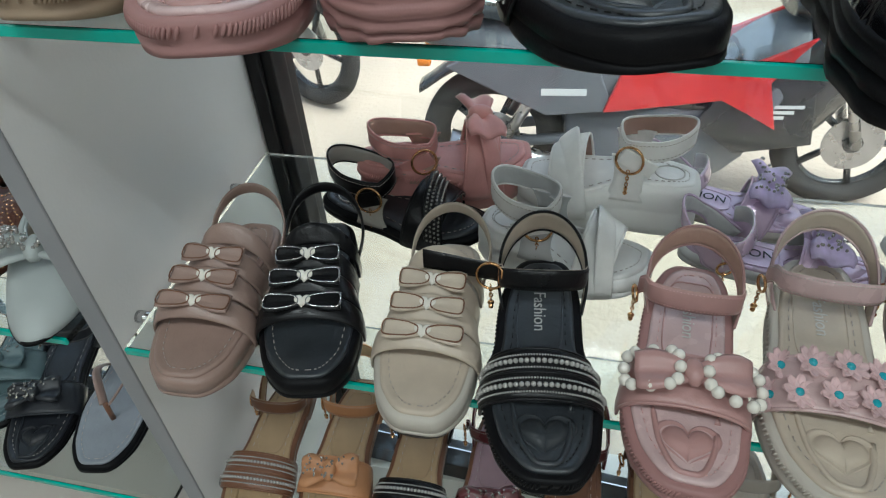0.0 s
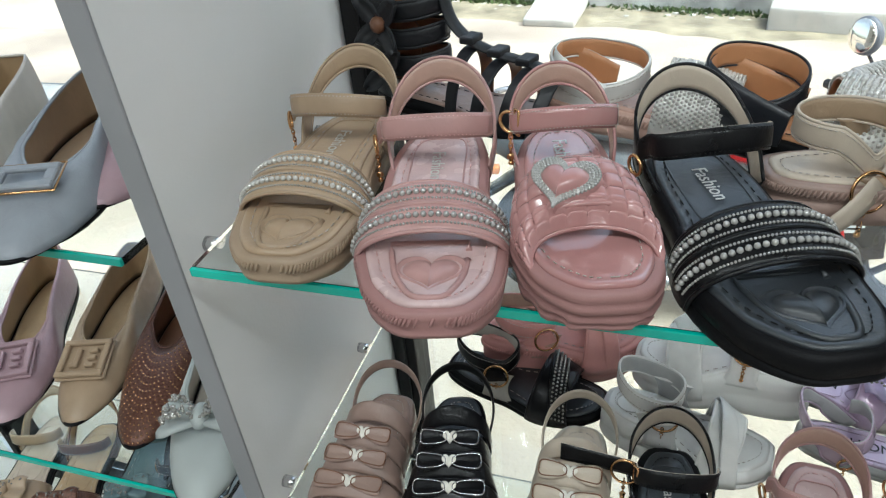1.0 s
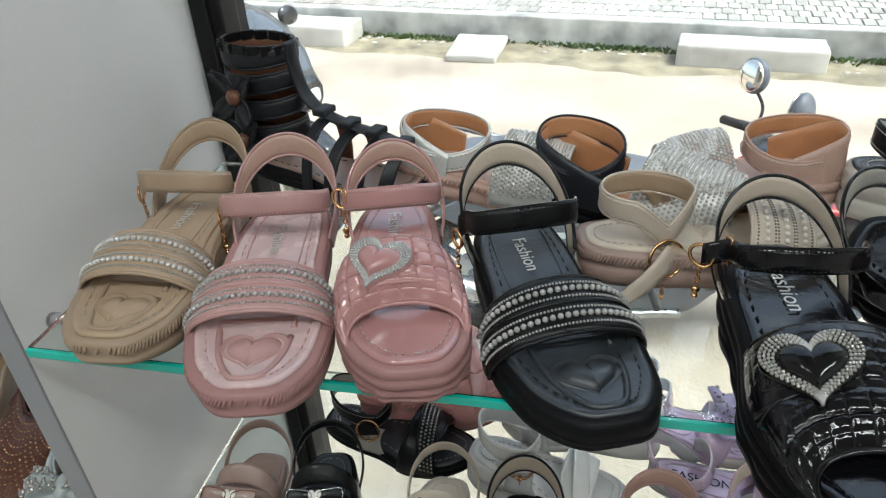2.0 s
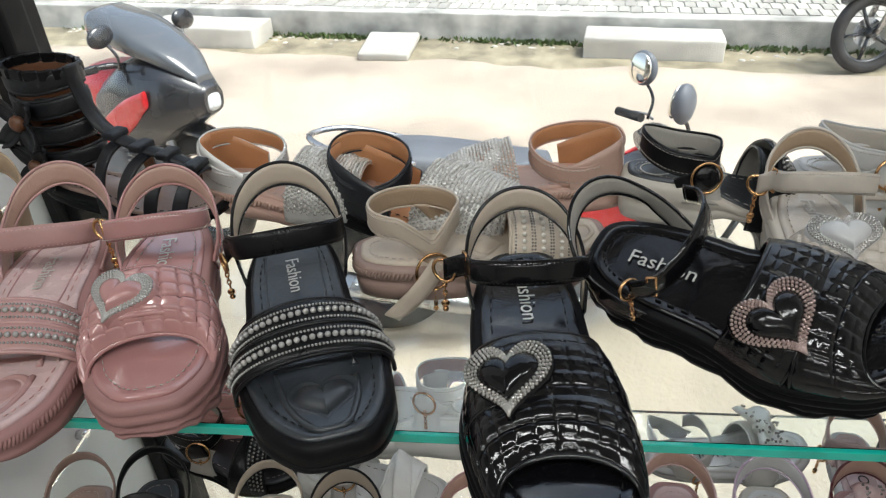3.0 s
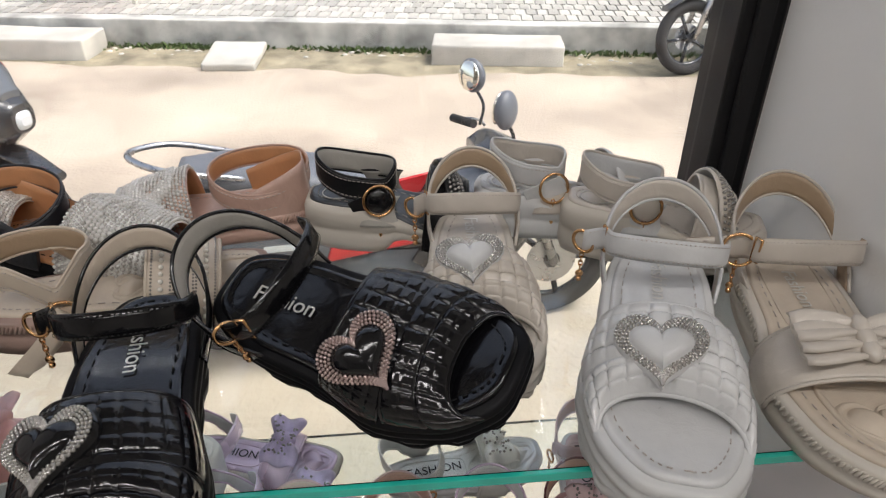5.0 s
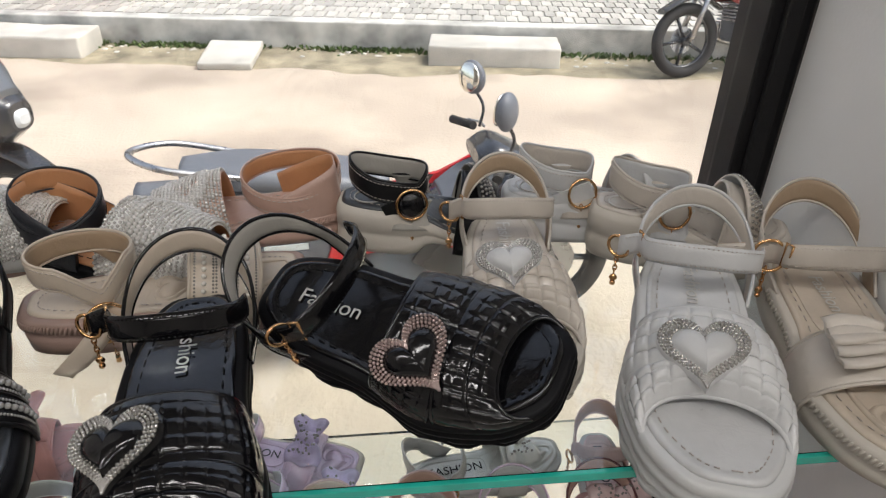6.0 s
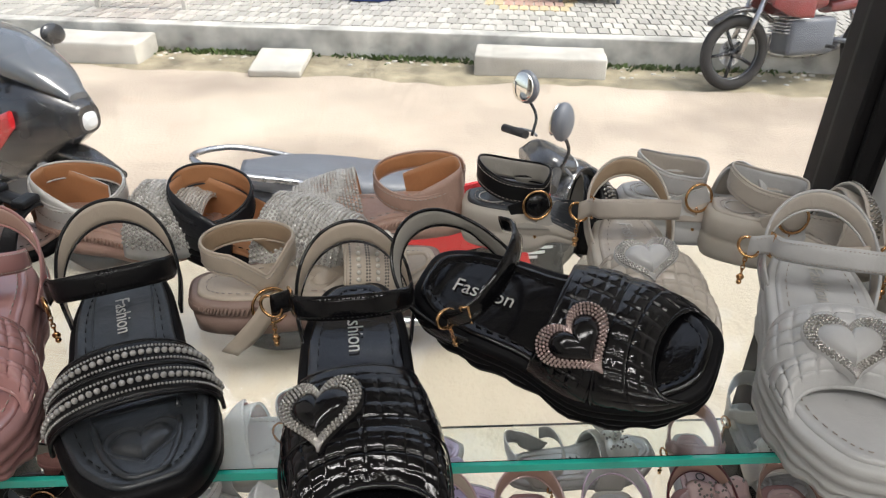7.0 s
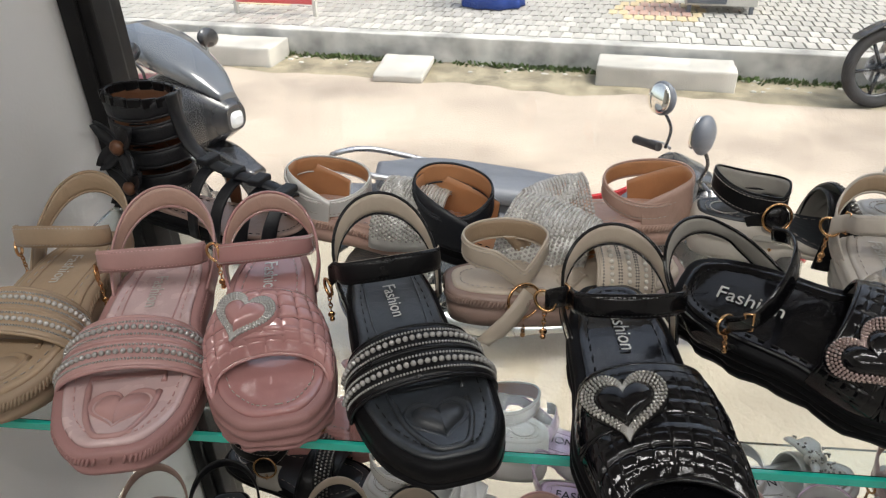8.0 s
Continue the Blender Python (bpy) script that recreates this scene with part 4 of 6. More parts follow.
def heart_sandal(m, label, upper, bed, rubber, lining, L=0.19, W=0.084, heel=0.036, toe=0.030, gem="gem", heart_at=(0.0, 0.655), heart_size=0.023, turn=0.0, strap_tail=0.012, loop_h=0.046, strap_h=0.036, nx=17, rows=(4, 3), depth=0.0042, side=1, thread="thread", pad=None, ink="print", tall=0.031, toe_end=0.87):
    shoe = shoe_at(m, label)
    last = Last(L, W, heel, toe)
    _, b = sole(last, shoe, M[rubber], M[bed], "ridged", M[thread])
    footbed_print(last, b, s=0.25, size=0.0135, mat=M[ink])
    inner = Last(L, W * 0.90, heel, toe)
    ob, fn = band(inner, shoe, M[upper], 0.49, 0.68, tall, M[lining], bow=0.05, relief=quilt(nx, rows[0], depth), nu=96, nv=36, base=0.86, bow_toe=0.03, fall=0.28, label="padded quilted band")
    ob2, fn2 = band(inner, shoe, M[upper], 0.705, toe_end, tall * 0.76, M[lining], name="toe_band", bow=-0.012, relief=quilt(nx, rows[1], depth), nu=96, nv=30, base=0.86, bow_toe=-0.13, fall=0.62)
    for owner, f in ((ob, fn), (ob2, fn2)):
        bm = bmesh.new()
        for v in (0.0, 1.0):
            add_tube(bm, [f(k / 40, v) for k in range(41)], 0.0016, 6)
        part("edge_cord", bm, M[upper], owner)
    gem_heart(inner, tall, ob, *heart_at, heart_size, M[gem], M[pad or upper], turn)
    heel_loop(last, shoe, M[upper], loop_h, lining=M[lining], width=0.014)
    _, pts = ankle_strap(last, shoe, M[upper], strap_h, s=0.24, reach=0.12, width=0.014, lining=M[upper], tail=strap_tail, side=side, thread=M[thread])
    buckle(Vector(pts[-1]), shoe, 0.007, (0.3, 1, 0.3), squash=0.8)
    keeper(Vector(pts[-2]), shoe, 0.0022, 0.008, nrm=(1, 0.4, 0))
    return shoe


def platform_sandal(m, label, upper, bed, rubber, lining, L=0.150, W=0.066, heel=0.036, toe=0.020, plate=None, near=1, beads=False, style="smooth", arch=0.0, lift=0.012, width=0.017, bow_mat=None, toe_h=0.036):
    """Thick sole, a wide strap round the ankle on broad legs and a crossed band at the toe; 'near' is the buckle's side."""
    shoe = shoe_at(m, label)
    last = Last(L, W, heel, toe, arch=arch)
    _, b = sole(last, shoe, M[rubber], M[bed], style, M["thread"])
    pts = [(last.mid(0.17) + 0.010 * math.cos(a), 0.17 * L + 0.012 * math.sin(a), last.top(0.17) + 0.0016) for a in (2 * math.pi * k / 24 for k in range(24))]
    part("size_mark", tube(pts, 0.0006, 4, True), M["print"], b)
    strap, fn = ankle_loop(last, shoe, M[upper], M[lining], (lift - 0.004, lift - 0.002, lift - 0.004, lift + 0.006), width, cy=0.27, ry=0.19, rx=0.92, thread=M["thread"], notch=(0.9 if near > 0 else math.pi - 0.9, 0.006, 0.8))
    for side in (-1, 1):
        u = 0.10 if side > 0 else 0.40
        strap_leg(last, shoe, M[upper], fn(u, 0.25), 0.40, side, 0.024, lining=M[lining], lean=-0.002)
    ob, f1 = band(last, shoe, M[upper], 0.60, 0.78, toe_h, M[lining], bow=0.04, base=0.4, piping=M[upper])
    ob2, f2 = band(last, shoe, M[upper], 0.66, 0.76, toe_h + 0.006, M[lining], name="cross_band", bow=0.02, skew=0.08, base=0.4)
    if beads:
        pearl_rows(f2, ob2, (0.2, 0.4, 0.6, 0.8), 30, 0.0012, M["gem"])
    if bow_mat is not None:
        bow(f1(0.5, 0.4) + Vector((0, 0, 0.010)), ob, 0.034, 0.034, M[bow_mat], pose(0, 0, 0, -12, 0, 10), name="bow")
    p = fn(0.07 if near > 0 else 0.43, 0.15) + Vector((near * 0.005, 0.006, 0))
    buckle(p, shoe, 0.011, (near * 1, 0.25, 0.25), plate=plate and M[plate])
    tab = part("strap_tab", box(-0.001, -0.022, -0.007, 0.0012, 0.008, 0.007, 0.0006), M[upper], shoe)
    tab.matrix_basis = Matrix.Translation(p - Vector((near * 0.002, 0, 0))) @ pose(0, 0, 0, 25, 0, 0)
    return shoe


def cross_sandal(m, label, upper, bed, rubber, lining, L=0.165, W=0.066, heel=0.022, toe=0.018, beads="toe", style="rope", near=1, wall=0.046, ringed=False):
    """A sandal with an ankle strap that meets in a V on the side 'near'; 'wall' is the height of a closed heel."""
    shoe = shoe_at(m, label)
    last = Last(L, W, heel, toe)
    _, b = sole(last, shoe, M[rubber], M[bed], style, M["thread"])
    at = 0.0 if near > 0 else math.pi
    if wall:
        counter(last, shoe, M[upper], wall, M[lining], 0.30)
        strap, fn = ankle_loop(last, shoe, M[upper], M[lining], (wall * (0.08 if near > 0 else 0.52), wall * 0.36, wall * (0.52 if near > 0 else 0.08), wall * 0.44), 0.014, cy=0.25, ry=0.25, rx=0.98, thread=M["thread"])
    else:
        strap, fn = ankle_loop(last, shoe, M[upper], M[lining], (0.020, 0.020, 0.022, 0.022), 0.015, cy=0.24, ry=0.17, rx=0.86, thread=M["thread"], notch=(at + 0.35 * near, 0.018, 0.75))
        embossed_heart(last, b, M[bed], 0.52, 0.012)
        for side in (-1, 1):
            strap_leg(last, shoe, M[upper], fn(0.06 if side > 0 else 0.44, 0.1), 0.40, side, 0.014, lining=M[lining])
    if beads == "toe":
        beaded_toe(last, shoe, M[upper], 0.56, 0.93, 0.034, M[lining])
    else:
        ob, f1 = band(last, shoe, M[upper], 0.56, 0.80, 0.030, M[lining], bow=0.04, base=0.4, piping=M[upper])
        pearl_rows(f1, ob, (0.2, 0.5, 0.8), 24, 0.0016, M["pearl"], M["gem"])
    if ringed:
        p = fn(0.055 if near > 0 else 0.445, 0.1) + Vector((near * 0.006, 0.0, -0.006))
        buckle(p, shoe, 0.012, (near * 1, 0.3, 0.3))
        part("strap_tail", ribbon((p + Vector((0, 0.004, 0.006)), p + Vector((near * 0.006, -0.010, -0.010)), p + Vector((near * 0.010, -0.030, -0.028))), (0, 0.6, -0.6), 0.013, 0.002, 10, 3), M[upper], shoe)
    return shoe


def bow_slipper(m, label, upper, bed, rubber, edge, L=0.165, W=0.074, loop_h=0.040):
    """Three bow straps with heart studs and a sling at the heel."""
    shoe = shoe_at(m, label)
    last = Last(L, W, 0.026, 0.022)
    _, b = sole(last, shoe, M[rubber], M[bed], "smooth", M["thread"])
    bands = [band(last, shoe, M[upper], s, s + 0.10, 0.031 - 0.02 * (s - 0.36), M[bed], bow=0.02, base=0.4) for s in (0.36, 0.48, 0.61)]
    for k in range(3):
        ob, fn = bands[k]
        v = 0.5
        tilt = (-22, -18, -12)[k]
        bow(fn(0.5, v) + Vector((0, 0, 0.0025)), ob, 0.0235 + 0.002 * k, 0.016, M[upper], pose(0, 0, 0, tilt, 0, 0) @ Matrix.Diagonal((1, 1, 0.6, 1)), M["pearl"], edge=M[edge])
    band(last, shoe, M[upper], 0.25, 0.32, 0.034, M[bed], "instep_band", bow=0.0, base=0.4)
    heel_loop(last, shoe, M[upper], loop_h, s=0.24, width=0.009, lining=M[upper])
    return shoe


def gladiator(m, label):
    """Ankle rings and arched toe straps, all joined to one strip down the instep."""
    shoe = shoe_at(m, label)
    last = Last(0.185, 0.064, 0.016, 0.012)
    sole(last, shoe, M["black_rubber"], M["taupe"], "smooth", M["dark_thread"])
    L = last.L
    for s, h in ((0.50, 0.046), (0.64, 0.040), (0.77, 0.036), (0.89, 0.030)):
        band(last, shoe, M["coal"], s - 0.030, s + 0.030, h, M["brown"], "strap", bow=0.03, base=0.4, thick=0.003, fall=0.0)
    for j, z in enumerate((0.020, 0.042, 0.064, 0.084)):
        ankle_loop(last, shoe, M["coal"], M["brown"], (z, z + 0.006, z, z + 0.002), 0.014, cy=0.20, ry=0.195, rx=0.98, name="ankle_band", thick=0.0034)
    counter(last, shoe, M["coal"], 0.090, M["brown"], 0.16)
    line = [(last.mid(s), s * L, last.top(s) + z) for s, z in ((0.395, 0.106), (0.40, 0.085), (0.44, 0.064), (0.53, 0.052), (0.66, 0.046), (0.79, 0.042), (0.92, 0.034))]
    strip = part("instep_strip", ribbon(line, (1, 0, 0), 0.013, 0.005, 60, 3), M["coal"], shoe)
    for p in line[3:]:
        bm = bmesh.new()
        add_box(bm, -0.009, -0.006, -0.001, 0.009, 0.006, 0.0048, 0.0015, Matrix.Translation(p), 2)
        part("strap_keeper", bm, M["coal"], strip)
    bm = bmesh.new()
    for k in range(16):
        a = 2 * math.pi * k / 16
        q = Vector((last.mid(0.2) + last.half(0.2) * 0.98 * math.cos(a), 0.20 * L + 0.19 * L * math.sin(a), last.top(0.2) + 0.096))
        add_box(bm, -0.006, -0.002, 0, 0.006, 0.002, 0.008, 0.0008, Matrix.Translation(q) @ Matrix.Rotation(a + math.pi / 2, 4, "Z"), 1)
    part("top_fringe", bm, M["black"], shoe)
    for z, r in ((0.062, 0.027), (0.024, 0.024)):
        flower((last.half(0.2) + 0.006, 0.16 * L, last.top(0.2) + z), shoe, r, M["coal"], M["brown"], pose(0, 0, 0, 0, 82, 0) @ Matrix.Rotation(0.78, 4, "Z"), 4, thick=0.003)
    return shoe


# ---- the upper shelf ----
UP, LOW, BASE = SHELF_A + 0.0005, SHELF_B + 0.0005, SHELF_C + 0.0005
pearl_sandal(place((-0.136, 0.240), (-0.152, 0.440), UP, 0.20), "beige leather sandal with pearl-beaded front band", "beige", "beige_bed", "beige_rubber", "beige_bed", thread="thread", emboss="beige", pearl="silver_pearl")
pearl_sandal(place((-0.034, 0.219), (-0.086, 0.440), UP, 0.205), "dusty pink leather sandal with pearl-beaded front band", "pink", "pink_bed", "pink_rubber", "peach", L=0.205, W=0.086, thread="pink_thread", emboss="pink", pearl="grey_pearl")
heart_sandal(place((0.050, 0.242), (-0.001, 0.413), UP, 0.178), "glossy pink quilted sandal with a stone heart", "pink_jelly", "pink_jelly", "pink_rubber", "peach", L=0.178, W=0.078, toe_end=0.85, heart_at=(0.013, 0.65), heart_size=0.018, turn=0.5, strap_tail=0.0, pad="pink_jelly", gem="grey_pearl")
pearl_sandal(place((0.152, 0.228), (0.074, 0.426), UP, 0.205), "black leather sandal with pearl-beaded front band", "black", "black_bed", "black_rubber", "cream", L=0.205, W=0.086, thread="dark_thread", emboss="black_bed", style="smooth")
heart_sandal(place((0.262, 0.176), (0.240, 0.386), UP, 0.208), "black patent quilted sandal with a stone heart", "patent", "patent", "black_rubber", "cream", L=0.208, W=0.084, nx=19, rows=(5, 4), depth=0.0017, thread="dark_thread", heart_at=(0.020, 0.655), heart_size=0.0205, turn=0.15, toe_end=0.93)
heart_sandal(place((0.445, 0.290), (0.284, 0.390), UP + 0.016, 0.180, rx=1, ry=22), "black patent quilted sandal turned aside on the shelf", "patent", "patent", "black_rubber", "grey_lining", L=0.180, W=0.088, gem="rose_gem", nx=19, rows=(5, 4), depth=0.0017, thread="dark_thread", heart_at=(0.024, 0.635), heart_size=0.0205, turn=0.6, strap_tail=0.0, toe_end=0.96)
heart_sandal(place((0.496, 0.216), (0.556, 0.406), UP, 0.200), "white quilted sandal with a padded stone heart", "white", "white", "white_rubber", "ivory", L=0.200, W=0.084, heel=0.040, toe=0.034, strap_tail=0.012, pad="white", heart_at=(0.008, 0.685), heart_size=0.0215)
pearl_sandal(place((0.612, 0.220), (0.640, 0.415), UP, 0.20), "ivory leather sandal with ruffled band beside the panel", "ivory", "cream", "ivory_rubber", "beige", L=0.20, W=0.084, ringed=True, trim="ruffle", side=1)
heart_sandal(place((0.430, 0.300), (0.440, 0.461), UP, 0.172), "greyish white quilted heart sandal behind the front row", "ivory", "ivory", "ivory_rubber", "beige", pad="white", L=0.172, W=0.074, heart_at=(0.008, 0.62), heart_size=0.019, tall=0.030, strap_tail=0.008)
cross_sandal(place((0.298, 0.426), (0.128, 0.394), UP, 0.172), "beige sandal with crossed ankle strap and pearl band", "cream", "cream", "taupe", "beige", L=0.172, W=0.07, beads="band", heel=0.026, toe=0.022, wall=0, ringed=True)
gladiator(place((0.002, 0.474), (-0.182, 0.534), UP, 0.185), "black strappy gladiator sandal with leather flowers")
cross_sandal(place((0.128, 0.488), (-0.012, 0.512), UP, 0.150), "silver shimmer sandal with crossed ankle strap", "silver_cloth", "peach", "peach", "orange_lining", L=0.150, wall=0.044)
md = place((0.242, 0.440), (0.102, 0.492), UP, 0.158)
mshoe = shoe_at(md, "black ankle-strap sandal with pearl-covered toe")
mlast = Last(0.158, 0.072, 0.020, 0.018)
sole(mlast, mshoe, M["black_rubber"], M["orange_lining"], "smooth", M["dark_thread"])
beaded_toe(mlast, mshoe, M["silver_cloth"], 0.52, 0.95, 0.040, M["orange_lining"])
ankle_loop(mlast, mshoe, M["navy"], M["orange_lining"], (0.004, 0.018, 0.028, 0.024), 0.017, cy=0.22, ry=0.21, rx=0.95, thread=M["dark_thread"])
counter(mlast, mshoe, M["navy"], 0.046, M["orange_lining"], 0.40)
cross_sandal(place((0.176, 0.500), (0.318, 0.518), UP, 0.146), "blush pink sandal with closed heel and beaded toe", "peach", "peach", "peach", "orange_lining", L=0.146, near=-1, wall=0.044)
platform_sandal(place((0.466, 0.486), (0.320, 0.502), UP, 0.148), "black platform sandal with a round gold buckle", "black", "black_bed", "ivory_rubber", "grey_lining", L=0.148, plate="patent", beads=True, arch=0.012)
platform_sandal(place((0.592, 0.495), (0.447, 0.508), UP, 0.145), "white platform sandal with ankle strap near the window", "white", "white", "white_rubber", "ivory", L=0.145)
platform_sandal(place((0.648, 0.436), (0.510, 0.474), UP, 0.145), "ivory platform sandal with beaded toe band and gold buckle", "ivory", "ivory", "ivory_rubber", "white", L=0.145, W=0.062, plate="ivory", beads=True, heel=0.040, toe=0.026)

# ---- the middle shelf ----
bow_slipper(place((-0.133, 0.222), (-0.142, 0.400), LOW, 0.17), "dusty tan sandal with three bows and pearl hearts", "taupe", "taupe", "taupe", "brown", L=0.17, W=0.076)
bow_slipper(place((-0.046, 0.236), (-0.083, 0.407), LOW, 0.17), "black sandal with three bows and pearl hearts", "black", "black_bed", "black_rubber", "silver", L=0.17, W=0.076)
bow_slipper(place((0.034, 0.222), (0.030, 0.402), LOW, 0.17), "cream open-toe sandal with three bow straps", "cream", "cream", "ivory_rubber", "brown", L=0.17, W=0.074)
pearl_sandal(place((0.122, 0.196), (0.100, 0.377), LOW, 0.185), "black sandal with beaded band and gold ring buckle", "black", "black_bed", "black_rubber", "cream", L=0.185, W=0.076, ringed=True, thread="dark_thread", emboss="black_bed", side=1, loop_h=0.044, strap_h=0.040, tail=0.052)
pearl_sandal(place((0.200, 0.205), (0.212, 0.395), LOW, 0.185), "pink sandal with a bow and large pearls", "pink", "pink_bed", "pink_rubber", "peach", L=0.185, W=0.078, trim="pearl_bow", thread="pink_thread", emboss="pink", loop_h=0.036, strap_h=0.026)
pearl_sandal(place((0.286, 0.212), (0.301, 0.436), LOW, 0.20), "pale pink sandal covered with small flowers", "pink_bed", "cream", "ivory_rubber", "cream", L=0.20, W=0.082, trim="flowers", loop_h=0.044)
pearl_sandal(place((0.372, 0.235), (0.378, 0.436), LOW, 0.185), "pale pink sandal on the middle glass shelf", "pink_bed", "pink_bed", "pink_rubber", "peach", L=0.185, W=0.075, trim="gem_bow", loop_h=0.036, strap_h=0.026)
pearl_sandal(place((0.452, 0.235), (0.455, 0.430), LOW, 0.185), "lilac shimmer sandal on the middle glass shelf", "lilac", "white", "ivory_rubber", "white", L=0.185, W=0.075, trim="gem_bow", loop_h=0.036, strap_h=0.026)
pearl_sandal(place((0.536, 0.235), (0.530, 0.430), LOW, 0.185), "wine red glossy sandal with a gold buckle", "wine", "pink_bed", "pink_rubber", "peach", L=0.185, W=0.075, trim="pearls", loop_h=0.036, strap_h=0.026)
pearl_sandal(place((0.616, 0.235), (0.612, 0.430), LOW, 0.185), "brown sandal with beaded band beside the panel", "taupe", "pink_bed", "pink_rubber", "peach", L=0.185, W=0.072, loop_h=0.036, strap_h=0.026)
platform_sandal(place((0.072, 0.512), (-0.078, 0.478), LOW, 0.155), "pink platform sandal with a bow and gold buckle", "rose", "rose", "rose_rubber", "peach", L=0.155, heel=0.042, toe=0.036, style="rope", bow_mat="rose")
platform_sandal(place((0.046, 0.428), (-0.112, 0.462), LOW, 0.158), "black strappy sandal with stone-set bands", "black", "black_bed", "black_rubber", "grey_lining", L=0.158, heel=0.014, toe=0.012, lift=0.026, beads=True)
platform_sandal(place((0.182, 0.394), (0.052, 0.420), LOW, 0.140), "white platform sandal with crossed ankle strap", "lit_white", "lit_white", "lit_rubber", "white", L=0.140, lift=0.024)
platform_sandal(place((0.068, 0.486), (0.212, 0.474), LOW, 0.150), "white platform sandal with a tall sole", "lit_white", "lit_white", "lit_rubber", "peach", L=0.150, heel=0.050, toe=0.038, near=-1, lift=0.028)
pearl_sandal(place((0.322, 0.478), (0.190, 0.515), LOW, 0.150), "lilac shimmer sandal with a violet bow", "lilac", "lilac", "ivory_rubber", "white", L=0.150, W=0.060, trim="gem_bow", heights=(0.012, 0.010), style="smooth", text="FASHION", ink="black", loop_h=0.036, strap_h=0.026)
pearl_sandal(place((0.355, 0.420), (0.200, 0.442), LOW, 0.150), "lilac sandal with a violet bow on clear glass", "lilac", "lilac", "white_rubber", "white", L=0.150, W=0.060, trim="gem_bow", heights=(0.012, 0.010), style="smooth", text="FASHION", ink="black", loop_h=0.036, strap_h=0.026)
pearl_sandal(place((0.515, 0.480), (0.365, 0.462), LOW, 0.150), "silver sandal with crossed strap on clear glass", "silver_cloth", "silver_cloth", "white_rubber", "white", L=0.150, W=0.060, trim="gem_bow", heights=(0.012, 0.010), style="smooth", text="FASHION", ink="black", loop_h=0.036, strap_h=0.026)
pearl_sandal(place((0.548, 0.350), (0.556, 0.490), LOW, 0.150), "pale pink sandal with a printed insole", "pink_bed", "pink_bed", "white_rubber", "peach", L=0.150, W=0.060, heights=(0.012, 0.010), style="smooth", text="FASHION", ink="black", trim="gem_bow", loop_h=0.036, strap_h=0.026)
pearl_sandal(place((0.635, 0.400), (0.632, 0.500), LOW, 0.140), "silver shimmer sandal beside the panel", "silver_cloth", "white", "white_rubber", "white", L=0.140, W=0.058, heights=(0.012, 0.010), style="smooth", trim="gem_bow", loop_h=0.036, strap_h=0.026)

# ---- the bottom shelf ----
for k, (x, y, up_, bed, lab) in enumerate(((-0.165, 0.25, "brown", "tan", "brown leather sandal with beaded band"), (-0.085, 0.26, "orange_lining", "tan", "orange-tan leather sandal on the bottom shelf"), (-0.005, 0.25, "black", "tan", "black sandal with a tan footbed"), (0.075, 0.255, "wine", "mauve", "wine red glossy sandal on the bottom shelf"), (0.155, 0.25, "wine", "brown", "dark red sandal with beaded band"), (0.235, 0.25, "brown_glitter", "tan", "brown glitter sandal on the bottom shelf"), (0.315, 0.25, "ivory", "cream", "ivory sandal on the bottom shelf"), (0.395, 0.25, "black", "black_bed", "black sandal on the bottom shelf"), (0.475, 0.25, "pink", "pink_bed", "pink sandal on the bottom shelf"), (0.555, 0.25, "taupe", "cream", "taupe sandal on the bottom shelf"))):
    pearl_sandal(place((x, y - 0.02), (x - 0.01, y + 0.17), BASE, 0.20), lab, up_, bed, "brown" if k < 6 else "ivory_rubber", bed, L=0.20, W=0.072, trim="gem_bow" if k % 2 else "pearls", heights=(0.016, 0.012), style="smooth", text="")

# ---- the bay beside it ----
GROUP = "shoes in the next bay"
pump(place((-0.318, 0.232), (-0.385, 0.430), UP, 0.225), "pale grey pointed flat shoe with a bar buckle", "grey", "beige", "black_rubber", L=0.225, W=0.082, ornament="bar")
pump(place((-0.425, 0.245), (-0.500, 0.450), UP, 0.225), "ivory pointed flat shoe with a ring buckle", "ivory", "tan", "black_rubber", L=0.225, ornament="bar")
pump(place((-0.310, 0.300), (-0.340, 0.520), UP, 0.225), "mauve pointed flat shoe behind the front pair", "mauve", "tan", "black_rubber", L=0.225)
pump(place((-0.530, 0.250), (-0.600, 0.450), UP, 0.225), "beige pointed flat shoe on the upper shelf", "beige", "tan", "black_rubber", L=0.225)
pump(place((-0.515, 0.282), (-0.630, 0.500), LOW, 0.245), "mauve pointed flat shoe with a square plate", "mauve", "tan", "black_rubber", L=0.245, ornament="square")
pump(place((-0.446, 0.298), (-0.515, 0.520), LOW, 0.24), "beige pointed flat shoe with a square plate", "beige", "tan", "black_rubber", L=0.24, ornament="square")
pump(place((-0.368, 0.288), (-0.404, 0.432), LOW, 0.225), "brown pointed mule covered with gold studs", "brown_glitter", "brown", "black_rubber", L=0.225, ornament="studs", throat=0.5)
pump(place((-0.272, 0.245), (-0.323, 0.390), LOW, 0.225), "grey shimmer flat shoe with a crystal bow", "grey_felt", "ivory", "black_rubber", L=0.225, ornament="crystal_bow")
